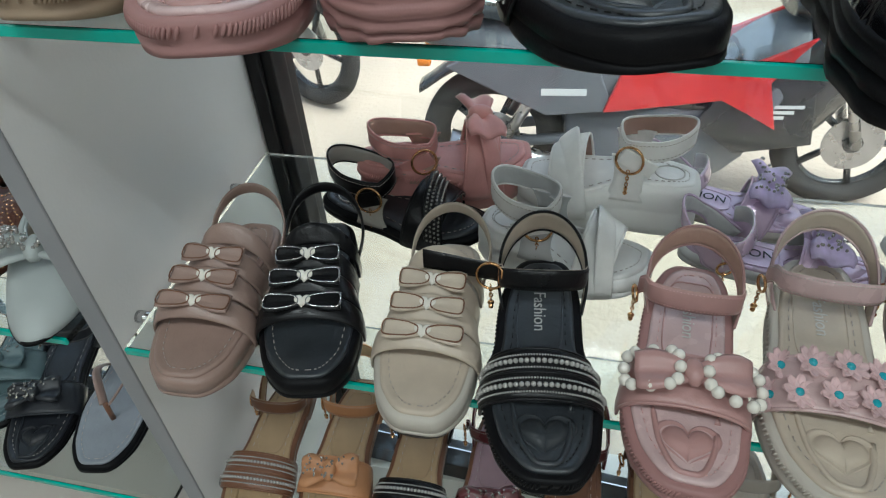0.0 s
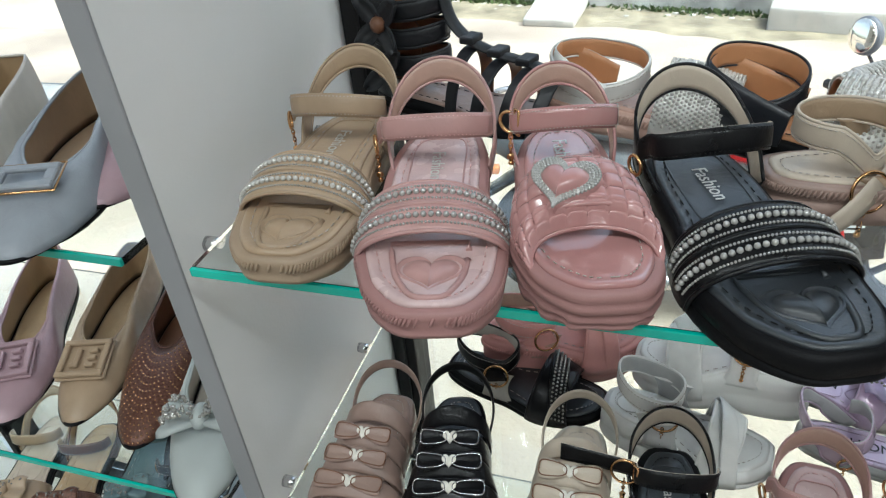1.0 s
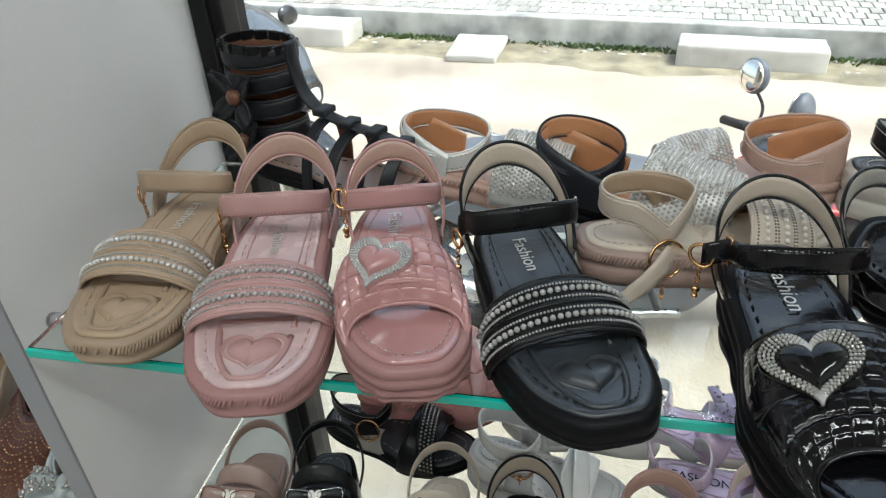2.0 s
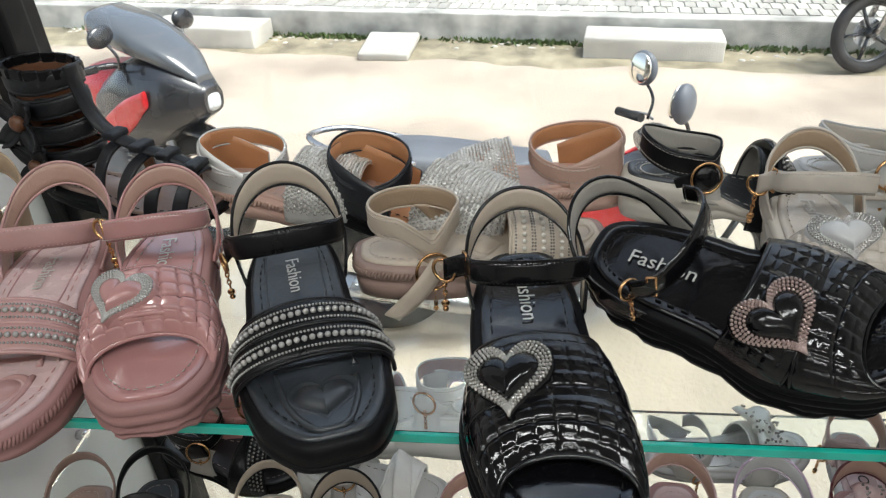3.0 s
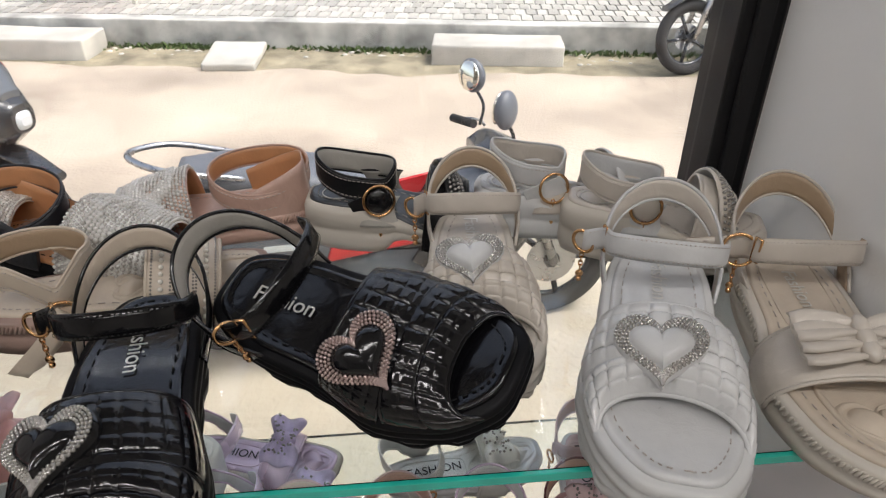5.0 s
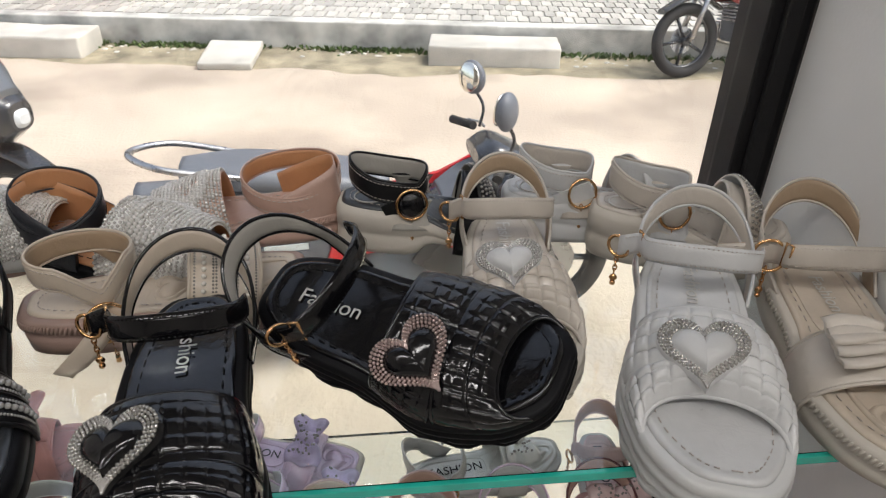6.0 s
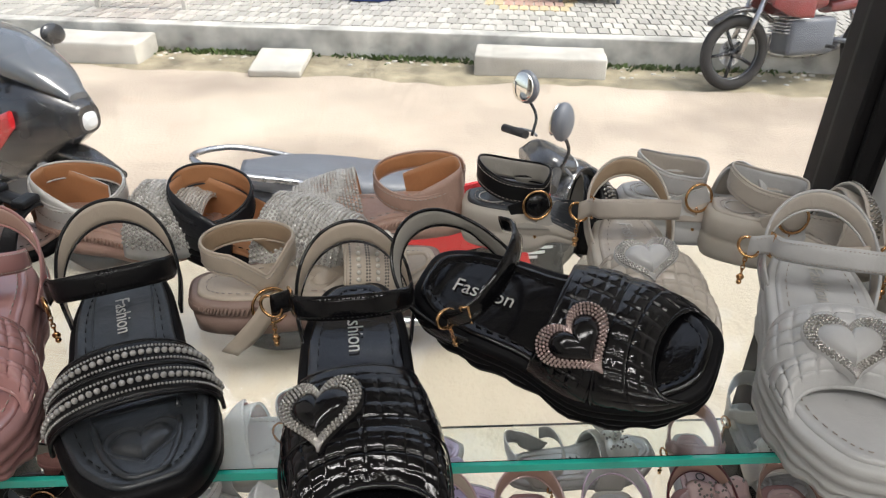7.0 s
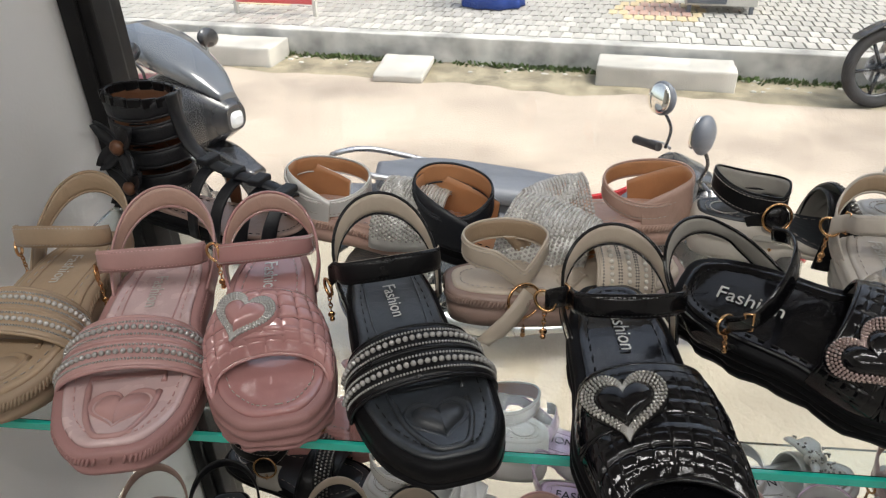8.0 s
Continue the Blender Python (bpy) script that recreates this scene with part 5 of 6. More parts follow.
for x, y, up_, bed, lab in ((-0.585, 0.262, "brown_glitter", "tan", "tan sandal with a woven brown band"), (-0.505, 0.30, "teal", "teal", "dusty teal slip-on sandal"), (-0.430, 0.265, "navy", "navy", "navy blue sandal on the bottom shelf"), (-0.665, 0.26, "beige", "cream", "beige sandal on the bottom shelf")):
    pearl_sandal(place((x, y), (x - 0.05, y + 0.17), BASE, 0.225), lab, up_, bed, "black_rubber", bed, L=0.225, W=0.082, trim="gem_bow", heights=(0.014, 0.010), style="smooth", text="")


def flip_flop(m, label):
    shoe = shoe_at(m, label, "flip_flop")
    last = Last(0.235, 0.085, 0.018, 0.014)
    sole(last, shoe, M["black_rubber"], M["grey"], "smooth", M["thread"])
    for side in (-1, 1):
        a = (side * last.half(0.42) * 0.95, 0.40 * last.L, last.top(0.4))
        part("thong_strap", ribbon((a, (side * 0.022, 0.56 * last.L, last.top(0.5) + 0.034), (side * 0.003, 0.72 * last.L, last.top(0.7) + 0.024)), (0.3 * side, 0.5, 0.5), 0.011, 0.003, 16, 3), M["taupe"], shoe)
    part("toe_post", tube([(0, 0.73 * last.L, last.top(0.7)), (0, 0.725 * last.L, last.top(0.7) + 0.026)], 0.003, 8), M["brown"], shoe)
    return shoe


flip_flop(place((-0.352, 0.275), (-0.385, 0.45), BASE, 0.235), "navy flip-flop with a brown thong strap")


# ---- vehicles outside ----
RED = material("red_bodywork", (0.55, 0.02, 0.025), 0.3, coat=0.8, blotch=0.08, blotch_size=6)
DARK_RED = material("dark_red_bodywork", (0.20, 0.025, 0.025), 0.35, coat=0.5, blotch=0.15, blotch_size=8)
GLOSS_BLACK = material("black_bodywork", (0.02, 0.021, 0.024), 0.25, coat=0.8, blotch=0.1, blotch_size=6)
GREY_PLASTIC = material("grey_plastic", (0.12, 0.13, 0.15), 0.45, grain=0.3, grain_size=300, blotch=0.1, blotch_size=8)
TYRE = material("tyre_rubber", (0.03, 0.028, 0.027), 0.8, grain=0.5, grain_size=200, blotch=0.2, blotch_size=20)
STEEL = material("brushed_steel", (0.45, 0.45, 0.46), 0.3, 1.0, blotch=0.1, blotch_size=20)
# warm base colour stands in for the reflection of a yellowish building
MIRROR = material("mirror_face", (0.86, 0.83, 0.74), 0.03, 1.0)
AMBER = material("amber_lens", (0.7, 0.22, 0.03), 0.2, coat=0.8)
PALE_LENS = material("clear_lens", (0.6, 0.62, 0.63), 0.1, coat=1.0)
SCREEN = material("smoked_screen", (0.09, 0.098, 0.108), 0.06, coat=1.0)


def wheel(bike, y, r, wide=0.045):
    w = part("wheel", tube([(0, y + (r - wide) * math.cos(a), r + (r - wide) * math.sin(a)) for a in (2 * math.pi * k / 40 for k in range(40))], wide, 10, True), TYRE, bike)
    bm = tube([(0, y + (r - 0.085) * math.cos(a), r + (r - 0.085) * math.sin(a)) for a in (2 * math.pi * k / 32 for k in range(32))], 0.016, 8, True)
    for k in range(5):
        a = 2 * math.pi * k / 5
        add_tube(bm, [(0.0, y, r), (0.012, y + (r - 0.09) * math.cos(a - 0.1), r + (r - 0.09) * math.sin(a - 0.1))], 0.014, 6)
    add_tube(bm, [(-0.05, y, r), (0.05, y, r)], 0.035, 12)
    part("rim", bm, GLOSS_BLACK, w)
    bm = bmesh.new()
    add_tube(bm, [(0.035, y, r), (0.039, y, r)], 0.11, 24)
    part("brake_disc", bm, STEEL, w)
    return w


def mass(profile, wide, steps=10, power=0.5):
    """Bodywork: stations (y, bottom, top, half width share) skinned with a rounded section."""
    bm = bmesh.new()
    line = spline([(p[1], p[0], p[2]) for p in profile], steps * (len(profile) - 1))
    share = spline([(p[3], 0, 0) for p in profile], steps * (len(profile) - 1))
    rings = []
    for p, q in zip(line, share):
        lo, y, hi = p.x, p.y, p.z
        ring_ = []
        for k in range(16):
            a = 2 * math.pi * k / 16
            ca, sa = math.cos(a), math.sin(a)
            ring_.append(bm.verts.new((wide * q.x * math.copysign(abs(ca) ** 0.7, ca), y, (lo + hi) / 2 + (hi - lo) / 2 * math.copysign(abs(sa) ** 0.7, sa))))
        rings.append(ring_)
    for a, b in zip(rings, rings[1:]):
        for k in range(16):
            bm.faces.new((a[k], a[(k + 1) % 16], b[(k + 1) % 16], b[k])).smooth = True
    bm.faces.new(rings[0]), bm.faces.new(rings[-1])
    return bm


def motorcycle(m, label, paint, sport=False):
    """Front at +y, wheels on z = 0."""
    b = tagged(empty("motorcycle", m), label, "motorcycle", "parked motorcycles")
    wheel(b, 0.66, 0.30), wheel(b, -0.66, 0.30, 0.055)
    for side in (-1, 1):
        part("fork_leg", tube([(side * 0.085, 0.66, 0.30), (side * 0.085, 0.45, 0.86)], 0.022, 8), STEEL, b)
        part("swing_arm", tube([(side * 0.08, -0.66, 0.30), (side * 0.07, -0.15, 0.38)], 0.022, 6), GREY_PLASTIC, b)
        part("shock_absorber", tube([(side * 0.09, -0.58, 0.36), (side * 0.08, -0.42, 0.66)], 0.024, 8), STEEL, b)
        part("foot_peg", tube([(side * 0.1, -0.1, 0.33), (side * 0.24, -0.1, 0.33)], 0.014, 6), TYRE, b)
        mx, mz = (0.22, 1.06) if sport else (0.30, 1.14)
        stem = part("mirror_stem", tube(spline([(side * 0.17, 0.42, 0.93), (side * (mx - 0.02), 0.46, mz - 0.06), (side * mx, 0.43, mz)], 10), 0.007, 6), GLOSS_BLACK, b)
        bm = bmesh.new()
        add_ball(bm, (side * (mx + 0.02), 0.43, mz + 0.03), 1, 14, 10, pose(0, 0, 0, 0, side * 12, 0) @ Matrix.Diagonal((0.070, 0.022, 0.048, 1)))
        part("mirror_shell", bm, GLOSS_BLACK, stem)
        part("indicator", smooth(box(side * 0.12 - 0.03, 0.50, 0.80, side * 0.12 + 0.03, 0.54, 0.84, 0.012)), AMBER, b)
    part("front_mudguard", mass([(0.36, 0.52, 0.56, 0.7), (0.52, 0.60, 0.645, 1), (0.70, 0.61, 0.65, 1), (0.90, 0.52, 0.56, 0.8)], 0.065), GLOSS_BLACK, b)
    part("engine", smooth(box(-0.13, -0.18, 0.26, 0.13, 0.26, 0.56, 0.05, seg=3)), GREY_PLASTIC, b)
    bm = bmesh.new()
    for k in range(6):
        add_box(bm, -0.11, 0.08, 0.44 + 0.026 * k, 0.11, 0.30, 0.452 + 0.026 * k, 0.004, None, 1)
    part("cooling_fins", bm, STEEL, b)
    part("exhaust", tube(spline([(0.11, 0.28, 0.42), (0.14, 0.22, 0.26), (0.15, -0.2, 0.24), (0.17, -0.75, 0.40)], 24), lambda t: 0.022 + 0.028 * min(max(t - 0.5, 0) * 5, 1), 10), STEEL, b)
    part("tank", mass([(-0.08, 0.62, 0.78, 0.6), (0.08, 0.60, 0.90, 1), (0.25, 0.62, 0.92, 1), (0.40, 0.68, 0.84, 0.6)], 0.155), paint, b)
    part("seat", mass([(-0.68, 0.78, 0.86, 0.6), (-0.45, 0.74, 0.83, 0.95), (-0.2, 0.70, 0.79, 1), (-0.06, 0.68, 0.80, 0.8)], 0.14), GLOSS_BLACK, b)
    part("tail_cowl", mass([(-0.86, 0.80, 0.87, 0.3), (-0.62, 0.66, 0.80, 1), (-0.35, 0.60, 0.72, 1), (-0.12, 0.58, 0.68, 0.7)], 0.12), paint, b)
    part("grab_rail", tube(spline([(-0.12, -0.45, 0.80), (-0.13, -0.75, 0.90), (0, -0.86, 0.92), (0.13, -0.75, 0.90), (0.12, -0.45, 0.80)], 30), 0.013, 8), STEEL, b)
    part("handlebar", tube(spline([(-0.36, 0.30, 0.93), (-0.2, 0.38, 0.95), (0, 0.43, 0.92), (0.2, 0.38, 0.95), (0.36, 0.30, 0.93)], 24), 0.014, 8), GLOSS_BLACK, b)
    for side in (-1, 1):
        part("grip", tube([(side * 0.24, 0.36, 0.945), (side * 0.38, 0.29, 0.925)], 0.019, 8), TYRE, b)
    if sport:
        part("fairing", mass([(0.20, 0.46, 0.86, 0.9), (0.42, 0.48, 0.98, 1), (0.62, 0.62, 0.96, 0.85), (0.80, 0.74, 0.86, 0.3)], 0.20), GLOSS_BLACK, b)
        for side in (-1, 1):
            part("fairing_flash", mass([(0.18, 0.52, 0.62, 0.5), (0.40, 0.62, 0.78, 1), (0.58, 0.78, 0.86, 0.6)], 0.02), paint, b).matrix_basis = pose(side * 0.197, 0, 0)
        part("windscreen", mass([(0.22, 1.02, 1.18, 0.9), (0.42, 0.98, 1.13, 1), (0.64, 0.92, 1.02, 0.7), (0.76, 0.87, 0.91, 0.3)], 0.165), SCREEN, b)
        part("headlight", mass([(0.62, 0.70, 0.86, 0.8), (0.78, 0.74, 0.84, 0.4), (0.815, 0.77, 0.81, 0.2)], 0.13), PALE_LENS, b)
    else:
        part("headlight", mass([(0.48, 0.78, 0.96, 0.9), (0.58, 0.76, 0.95, 1), (0.62, 0.80, 0.91, 0.6)], 0.09), PALE_LENS, b)
        part("visor", mass([(0.42, 0.93, 1.04, 0.8), (0.54, 0.93, 1.02, 1), (0.60, 0.92, 0.95, 0.7)], 0.10), paint, b)
        for side in (-1, 1):
            part("tank_shroud", mass([(0.10, 0.56, 0.74, 0.5), (0.30, 0.58, 0.80, 1), (0.48, 0.66, 0.76, 0.4)], 0.03), paint, b).matrix_basis = pose(side * 0.16, 0, 0)
    return b


def plate(outline, thick, x, bevel=0.006):
    """A flat panel with the outline given in (y, z), standing at x."""
    bm = bmesh.new()
    low = [bm.verts.new((x - thick / 2, y, z)) for y, z in outline]
    top = [bm.verts.new((x + thick / 2, y, z)) for y, z in outline]
    n = len(outline)
    bm.faces.new(low[::-1]), bm.faces.new(top)
    for k in range(n):
        bm.faces.new((low[k], low[(k + 1) % n], top[(k + 1) % n], top[k]))
    bmesh.ops.bevel(bm, geom=list(bm.edges), offset=bevel, segments=2, affect="EDGES", profile=0.5)
    return bm


def scooter(m, label):
    """A low motor scooter with full side panels, front at +y."""
    b = tagged(empty("scooter", m), label, "scooter", "parked motorcycles")
    wheel(b, 0.64, 0.28, 0.045), wheel(b, -0.70, 0.28, 0.055)
    part("front_shield", mass([(0.34, 0.30, 0.70, 1), (0.44, 0.32, 0.78, 1), (0.56, 0.48, 0.76, 0.8), (0.62, 0.58, 0.70, 0.4)], 0.17), GLOSS_BLACK, b)
    part("leg_shield", mass([(0.16, 0.26, 0.66, 0.8), (0.26, 0.28, 0.72, 1), (0.36, 0.34, 0.76, 0.9)], 0.18), GREY_PLASTIC, b)
    part("front_mudguard", mass([(0.36, 0.46, 0.50, 0.7), (0.55, 0.55, 0.59, 1), (0.74, 0.54, 0.58, 1), (0.92, 0.40, 0.44, 0.7)], 0.075), RED, b)
    part("engine", mass([(-0.42, 0.18, 0.42, 0.6), (-0.20, 0.12, 0.48, 1), (0.10, 0.13, 0.48, 1), (0.24, 0.22, 0.42, 0.7)], 0.15), GREY_PLASTIC, b)
    part("frame_cover", mass([(-0.20, 0.42, 0.66, 0.9), (0.02, 0.40, 0.60, 1), (0.22, 0.42, 0.66, 0.9)], 0.13), GLOSS_BLACK, b)
    part("rear_body", mass([(-0.95, 0.66, 0.76, 0.4), (-0.68, 0.52, 0.74, 0.9), (-0.38, 0.42, 0.72, 1), (-0.10, 0.40, 0.68, 0.8)], 0.17), GREY_PLASTIC, b)
    part("rear_mudguard", mass([(-0.98, 0.46, 0.50, 0.7), (-0.80, 0.57, 0.60, 1), (-0.55, 0.57, 0.60, 1), (-0.42, 0.46, 0.50, 0.8)], 0.075), GLOSS_BLACK, b)
    for side in (-1, 1):
        part("side_panel", plate(((-0.30, 0.46), (-0.24, 0.63), (0.02, 0.61), (0.20, 0.64), (0.37, 0.73), (0.24, 0.58), (0.30, 0.40), (0.10, 0.52)), 0.022, side * 0.178), RED, b, "glossy red angular side panel")
        lower = part("lower_panel", plate(((0.02, 0.42), (0.14, 0.60), (0.40, 0.60), (0.44, 0.34), (0.18, 0.30)), 0.016, side * 0.168), GLOSS_BLACK, b)
        for k in range(3):
            part("decal_bar", box(side * 0.177 - 0.001, 0.22 + 0.03 * k, 0.44 + 0.02 * k, side * 0.177 + 0.001, 0.32 + 0.03 * k, 0.452 + 0.02 * k), PALE_LENS, lower)
        rear = part("tail_panel", plate(((-0.86, 0.62), (-0.70, 0.70), (-0.34, 0.66), (-0.26, 0.46), (-0.50, 0.44)), 0.020, side * 0.164), GREY_PLASTIC, b)
        part("decal_bar", box(side * 0.175 - 0.001, -0.52, 0.52, side * 0.175 + 0.001, -0.36, 0.545), PALE_LENS, rear)
        part("fork_leg", tube([(side * 0.075, 0.64, 0.28), (side * 0.075, 0.50, 0.70)], 0.020, 8), STEEL, b)
        part("swing_arm", tube([(side * 0.08, -0.70, 0.28), (side * 0.08, -0.25, 0.32)], 0.022, 8), GREY_PLASTIC, b)
        part("shock_absorber", tube([(side * 0.10, -0.64, 0.32), (side * 0.10, -0.48, 0.60)], 0.022, 8), STEEL, b)
        part("foot_peg", tube([(side * 0.12, -0.02, 0.28), (side * 0.27, -0.02, 0.28)], 0.014, 6), TYRE, b)
        stem = part("mirror_stem", tube(spline([(side * 0.20, 0.38, 0.82), (side * 0.22, 0.40, 0.90), (side * 0.24, 0.36, 0.98)], 10), 0.007, 6), GLOSS_BLACK, b)
        bm = bmesh.new()
        add_ball(bm, (side * 0.25, 0.36, 1.015), 1, 14, 10, pose(0, 0, 0, 0, side * 8, -42 * side) @ Matrix.Diagonal((0.062, 0.034, 0.070, 1)))
        part("mirror_shell", bm, GREY_PLASTIC, stem)
        bm = bmesh.new()
        add_ball(bm, (side * 0.25 - 0.018 * side, 0.340, 1.02), 1, 14, 8, pose(0, 0, 0, -8, side * 8, -42 * side) @ Matrix.Diagonal((0.052, 0.012, 0.060, 1)))
        part("mirror_glass", bm, MIRROR, stem)
        part("grip", tube([(side * 0.22, 0.36, 0.82), (side * 0.36, 0.30, 0.81)], 0.019, 8), TYRE, b)
        part("brake_lever", tube(spline([(side * 0.20, 0.40, 0.82), (side * 0.28, 0.40, 0.815), (side * 0.36, 0.36, 0.805)], 8), 0.006, 6), STEEL, b)
        part("indicator", smooth(box(side * 0.10 - 0.02, -0.97, 0.60, side * 0.10 + 0.02, -0.92, 0.635, 0.01)), AMBER, b)
    part("handlebar_cover", mass([(0.30, 0.76, 0.82, 0.6), (0.38, 0.74, 0.85, 0.8), (0.48, 0.74, 0.81, 0.6)], 0.17), GLOSS_BLACK, b)
    part("headlight", mass([(0.44, 0.74, 0.80, 0.8), (0.50, 0.75, 0.79, 0.6)], 0.10), PALE_LENS, b)
    part("seat", mass([(-0.78, 0.76, 0.84, 0.6), (-0.55, 0.73, 0.84, 0.95), (-0.25, 0.70, 0.79, 1), (-0.04, 0.67, 0.76, 0.7)], 0.15), GREY_PLASTIC, b)
    part("grab_rail", tube(spline([(-0.13, -0.55, 0.80), (-0.14, -0.82, 0.86), (0, -0.95, 0.88), (0.14, -0.82, 0.86), (0.13, -0.55, 0.80)], 30), 0.012, 8), STEEL, b)
    part("exhaust", tube(spline([(0.14, 0.10, 0.18), (0.17, -0.3, 0.20), (0.19, -0.85, 0.34)], 20), lambda t: 0.018 + 0.030 * min(max(t - 0.35, 0) * 5, 1), 10), STEEL, b)
    return b


scooter(pose(0.43, 2.38, GROUND, 0, -5, -84), "dark grey and red scooter with a grey seat parked outside")
motorcycle(pose(-1.90, 3.18, GROUND, 0, -5, -112), "black and red sport motorcycle parked outside", RED, True)
motorcycle(pose(3.58, 5.60, GROUND, 0, 9, 100), "black and red motorcycle parked by the kerb", DARK_RED)

# ---- on the pavement ----
VERGE = material("damp_dirt", (0.29, 0.25, 0.17), 0.9, grain=0.9, grain_size=60, blotch=0.45, blotch_size=4.5)
bm = bmesh.new()
rows_ = []
for k in range(161):
    x = -8 + k * 0.1
    far = 6.45 - 0.15 * x + 0.02
    near = far - 0.62 - 0.26 * noise.noise(Vector((x * 0.9, 0, 3))) - 0.10 * noise.noise(Vector((x * 4.0, 2, 3)))
    rows_.append([bm.verts.new((x, near + (far - near) * j / 6, GROUND + (0.001 if j == 0 else 0.006 + 0.018 * noise.noise(Vector((x * 3, j * 0.6, 1))) ** 2))) for j in range(7)])
for a, b in zip(rows_, rows_[1:]):
    for j in range(6):
        bm.faces.new((a[j], b[j], b[j + 1], a[j + 1])).smooth = True
tagged(part("verge", bm, VERGE, None), "strip of damp dirt between road and kerb", "dirt", kind="structure")

g = tagged(new("weeds"), "low green weeds along the foot of the kerb", "weeds", kind="stuff")
bm = bmesh.new()
rnd = random.Random(11)
for k in range(1500):
    x = rnd.gauss(rnd.choice((-3.6, -1.6, -1.3, 0.2, 0.5, 2.3, 3.0)), 0.35)
    y = 6.45 - 0.15 * x - abs(rnd.gauss(0, 0.05)) - 0.01
    h, a = rnd.uniform(0.012, 0.060), rnd.uniform(0, 6.28)
    w = rnd.uniform(0.006, 0.018)
    p = Vector((x, y, GROUND))
    d = Vector((math.cos(a), math.sin(a), 0))
    e = Vector((rnd.uniform(-0.04, 0.04), rnd.uniform(-0.04, 0.02), h))
    q = [bm.verts.new(p - d * w * 0.4), bm.verts.new(p + d * w * 0.4), bm.verts.new(p + e * 0.6 + d * w), bm.verts.new(p + e), bm.verts.new(p + e * 0.6 - d * w)]
    bm.faces.new(q)
weed_part = part("blades", bm, WEED, g)

bm = bmesh.new()
for k in range(170):
    x, y = rnd.uniform(-4.5, 4.5), 0
    y = 6.45 - 0.15 * x - abs(rnd.gauss(0.06, 0.14)) - 0.04
    r = rnd.uniform(0.006, 0.028)
    add_ball(bm, (x, y, GROUND + r * 0.2), r, 5, 4, Matrix.Diagonal((1.3, 1, 0.6, 1)))
g = tagged(part("gravel", bm, PALE_CONCRETE, None), "loose stones and grit along the road edge", "gravel", kind="stuff")

BANNER = material("red_board", (0.62, 0.10, 0.10), 0.5, blotch=0.08, blotch_size=3)
CLOTH = material("blue_cloth", (0.02, 0.06, 0.28), 0.8, grain=0.4, grain_size=200, blotch=0.2, blotch_size=8)


def on_pavement(x, y):
    return KT @ pose(x, y, GROUND + 0.25)


bd = tagged(empty("low_board", on_pavement(-2.55, 0.55)), "red and white board on low legs", "board")
part("panel", box(-0.45, -0.015, 0.12, 0.45, 0.015, 0.75, 0.006), BANNER, bd)
for x in (-0.46, 0.46):
    part("leg", box(x - 0.02, -0.02, 0.0, x + 0.02, 0.02, 0.78, 0.004), PALE_CONCRETE, bd)
st = tagged(empty("cloth_stand", on_pavement(-0.35, 1.35)), "stand draped with dark blue cloth", "stand")


def drape(u, v):
    a = 2 * math.pi * u
    r = 0.34 - 0.12 * v + 0.02 * math.sin(9 * a) * (1 - v)
    return Vector((r * math.cos(a), 0.7 * r * math.sin(a), 0.01 + 0.8 * v))


part("cloth", shell(drape, 72, 8, 0.006, 0, True), CLOTH, st)
part("top", box(-0.24, -0.17, 0.80, 0.24, 0.17, 0.83, 0.006), CLOTH, st)
cab = tagged(empty("low_cabinet", on_pavement(2.0, 1.55)), "pale metal cabinet on short legs", "cabinet")
part("body", box(-0.35, -0.2, 0.08, 0.35, 0.2, 0.8, 0.01), PALE_CONCRETE, cab)
part("door", box(-0.33, -0.215, 0.1, 0.05, -0.201, 0.78, 0.004), GREY_PLASTIC, cab)
for x in (-0.3, 0.3):
    part("leg", box(x - 0.02, -0.18, 0, x + 0.02, -0.14, 0.08), GREY_PLASTIC, cab)
hs = tagged(empty("house", KT @ pose(0, 8.0, GROUND)), "row of plain rendered shop fronts across the road", "house")
part("wall", box(-30, 0, 0, 30, 4, 6.5), FACADE, hs)
part("roof", box(-30.3, -0.5, 6.5, 30.3, 4.3, 6.75, 0.02), PALE_CONCRETE, hs)
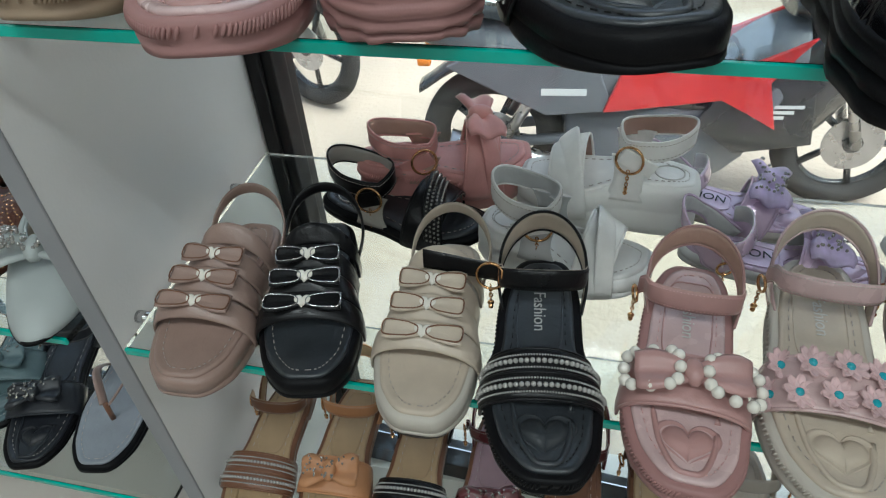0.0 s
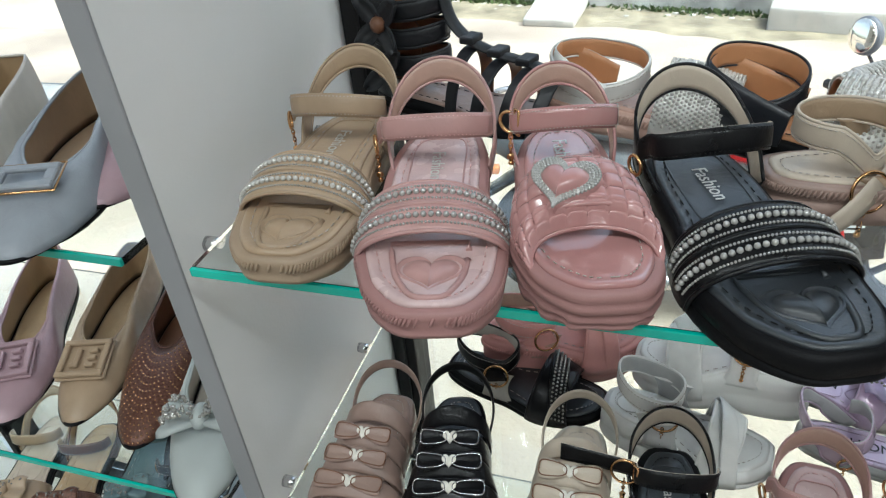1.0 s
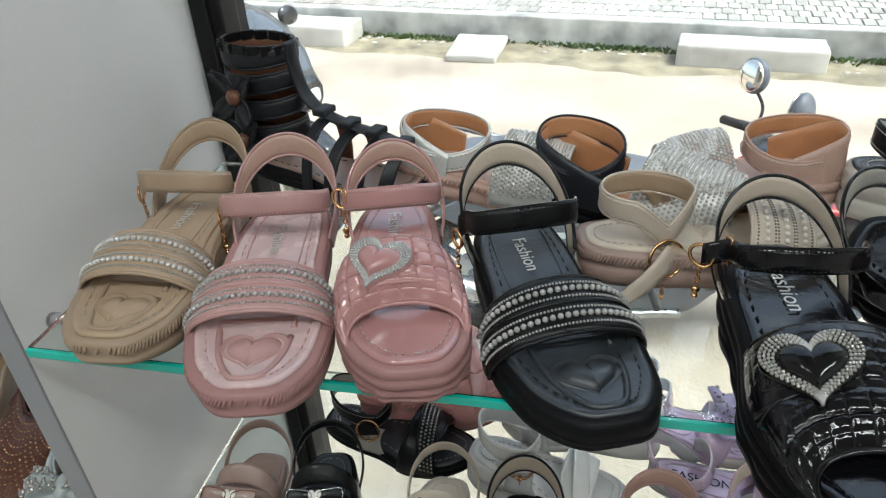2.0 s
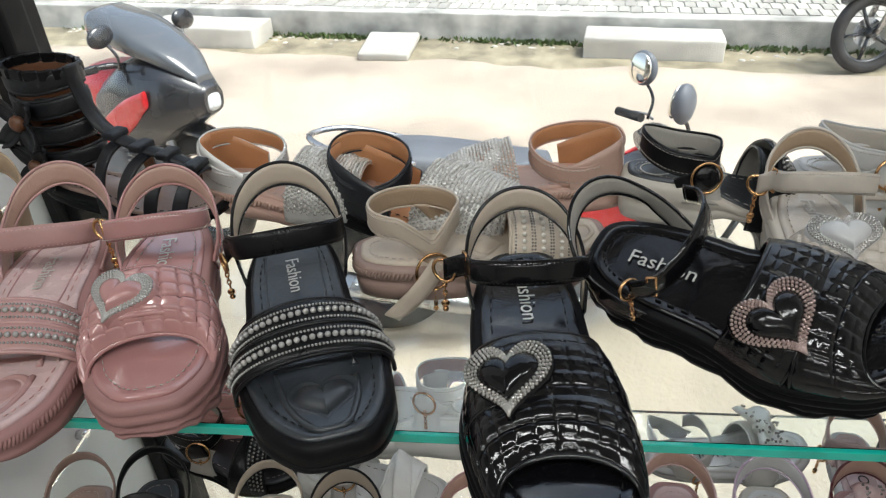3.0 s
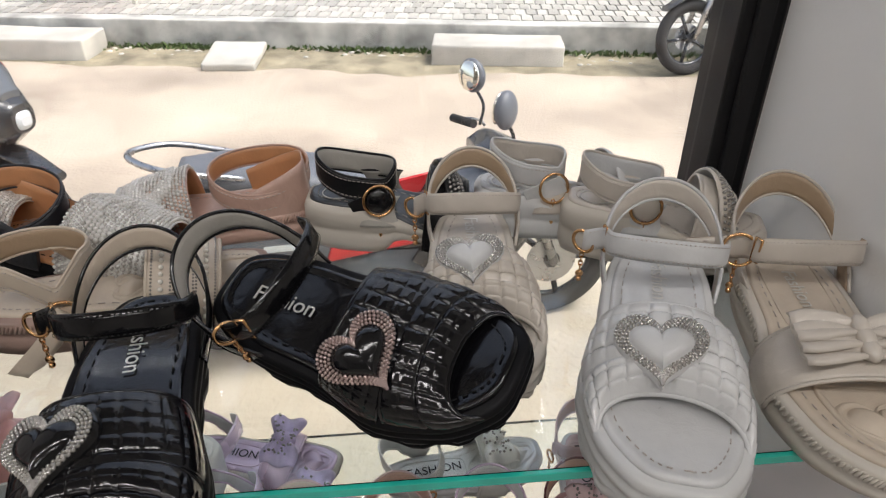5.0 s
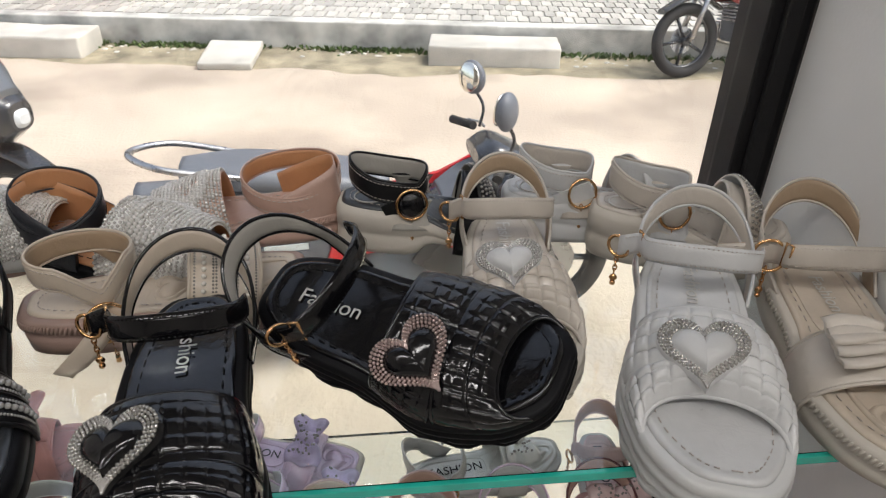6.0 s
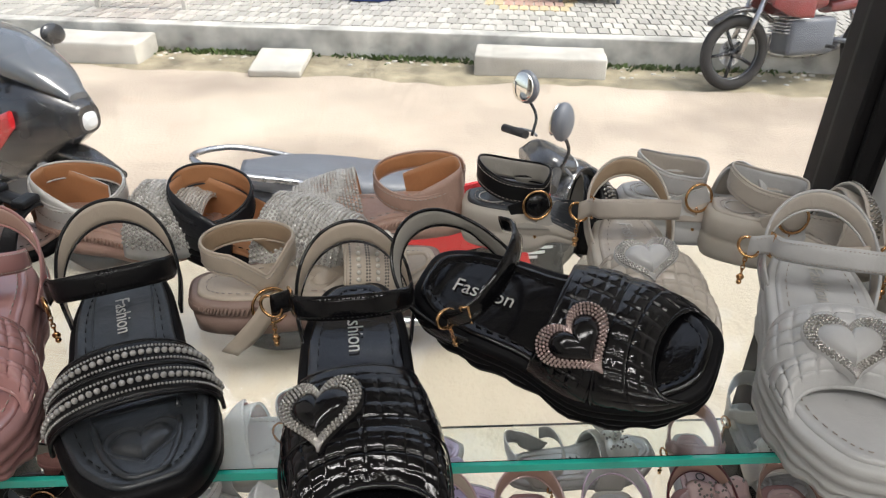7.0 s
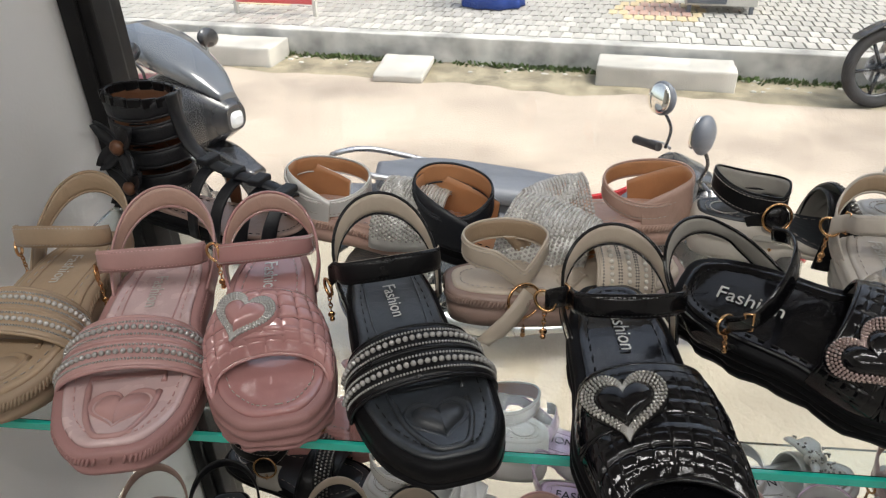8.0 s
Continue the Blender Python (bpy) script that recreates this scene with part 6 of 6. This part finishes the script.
for k in range(-4, 5):
    part("shutter", box(k * 3.2 - 1.2, -0.05, 0.2, k * 3.2 + 1.2, 0.0, 2.9, 0.01), GREY_PLASTIC, hs)


# ---- pavers, the last and smallest pieces ----
def paver_mesh(name, mat, w, d):
    mesh = bpy.data.meshes.new(name)
    bm = box(0.004, 0.004, -0.02, w - 0.004, d - 0.004, 0.012)
    top = [v for v in bm.verts if v.co.z > 0]
    for v in top:
        v.co.x += 0.006 * (1 if v.co.x < w / 2 else -1)
        v.co.y += 0.006 * (1 if v.co.y < d / 2 else -1)
    bm.to_mesh(mesh)
    bm.free()
    mesh.materials.append(mat)
    return mesh


PW, PD = 0.105, 0.205
meshes = {"grey": paver_mesh("paver", PAVER, PW, PD), "red": paver_mesh("paver_red", PAVER_RED, PW, PD), "yellow": paver_mesh("paver_yellow", PAVER_YELLOW, PW, PD)}


def paver_kind(x, y):
    for cx, cy in ((1.35, 1.35), (-3.0, 1.4)):
        d = math.hypot(x - cx, (y - cy) * 1.0)
        if d < 0.32:
            return "red"
        if d < 0.50:
            return "yellow"
    return "grey"


prnd = random.Random(5)
rest = {k: [] for k in meshes}
for row in range(24):
    y = 0.17 + row * PD
    for col in range(-110, 110):
        x = col * PW + (PW / 2 if row % 2 else 0)
        kind = paver_kind(x, y)
        z = GROUND + 0.238 + prnd.uniform(-0.003, 0.003)
        if row < 4 and -3.9 < x < 4.0:
            ob = new("paver", meshes[kind])
            ob.parent = pav
            ob.matrix_basis = pose(x, y, z, prnd.uniform(-0.6, 0.6), prnd.uniform(-0.6, 0.6), 0)
        else:
            rest[kind].append((x, y, z))
for kind, spots in rest.items():
    src = meshes[kind]
    co = [v.co.copy() for v in src.vertices]
    fs = [tuple(p.vertices) for p in src.polygons]
    verts, faces = [], []
    for k, (x, y, z) in enumerate(spots):
        verts += [(c.x + x, c.y + y, c.z + z) for c in co]
        faces += [tuple(i + k * len(co) for i in f) for f in fs]
    mesh = bpy.data.meshes.new("paver_field")
    mesh.from_pydata(verts, [], faces)
    mesh.materials.append(src.materials[0])
    ob = new("paver_field", mesh)
    ob.parent = pav
    tagged(ob, kind="stuff")
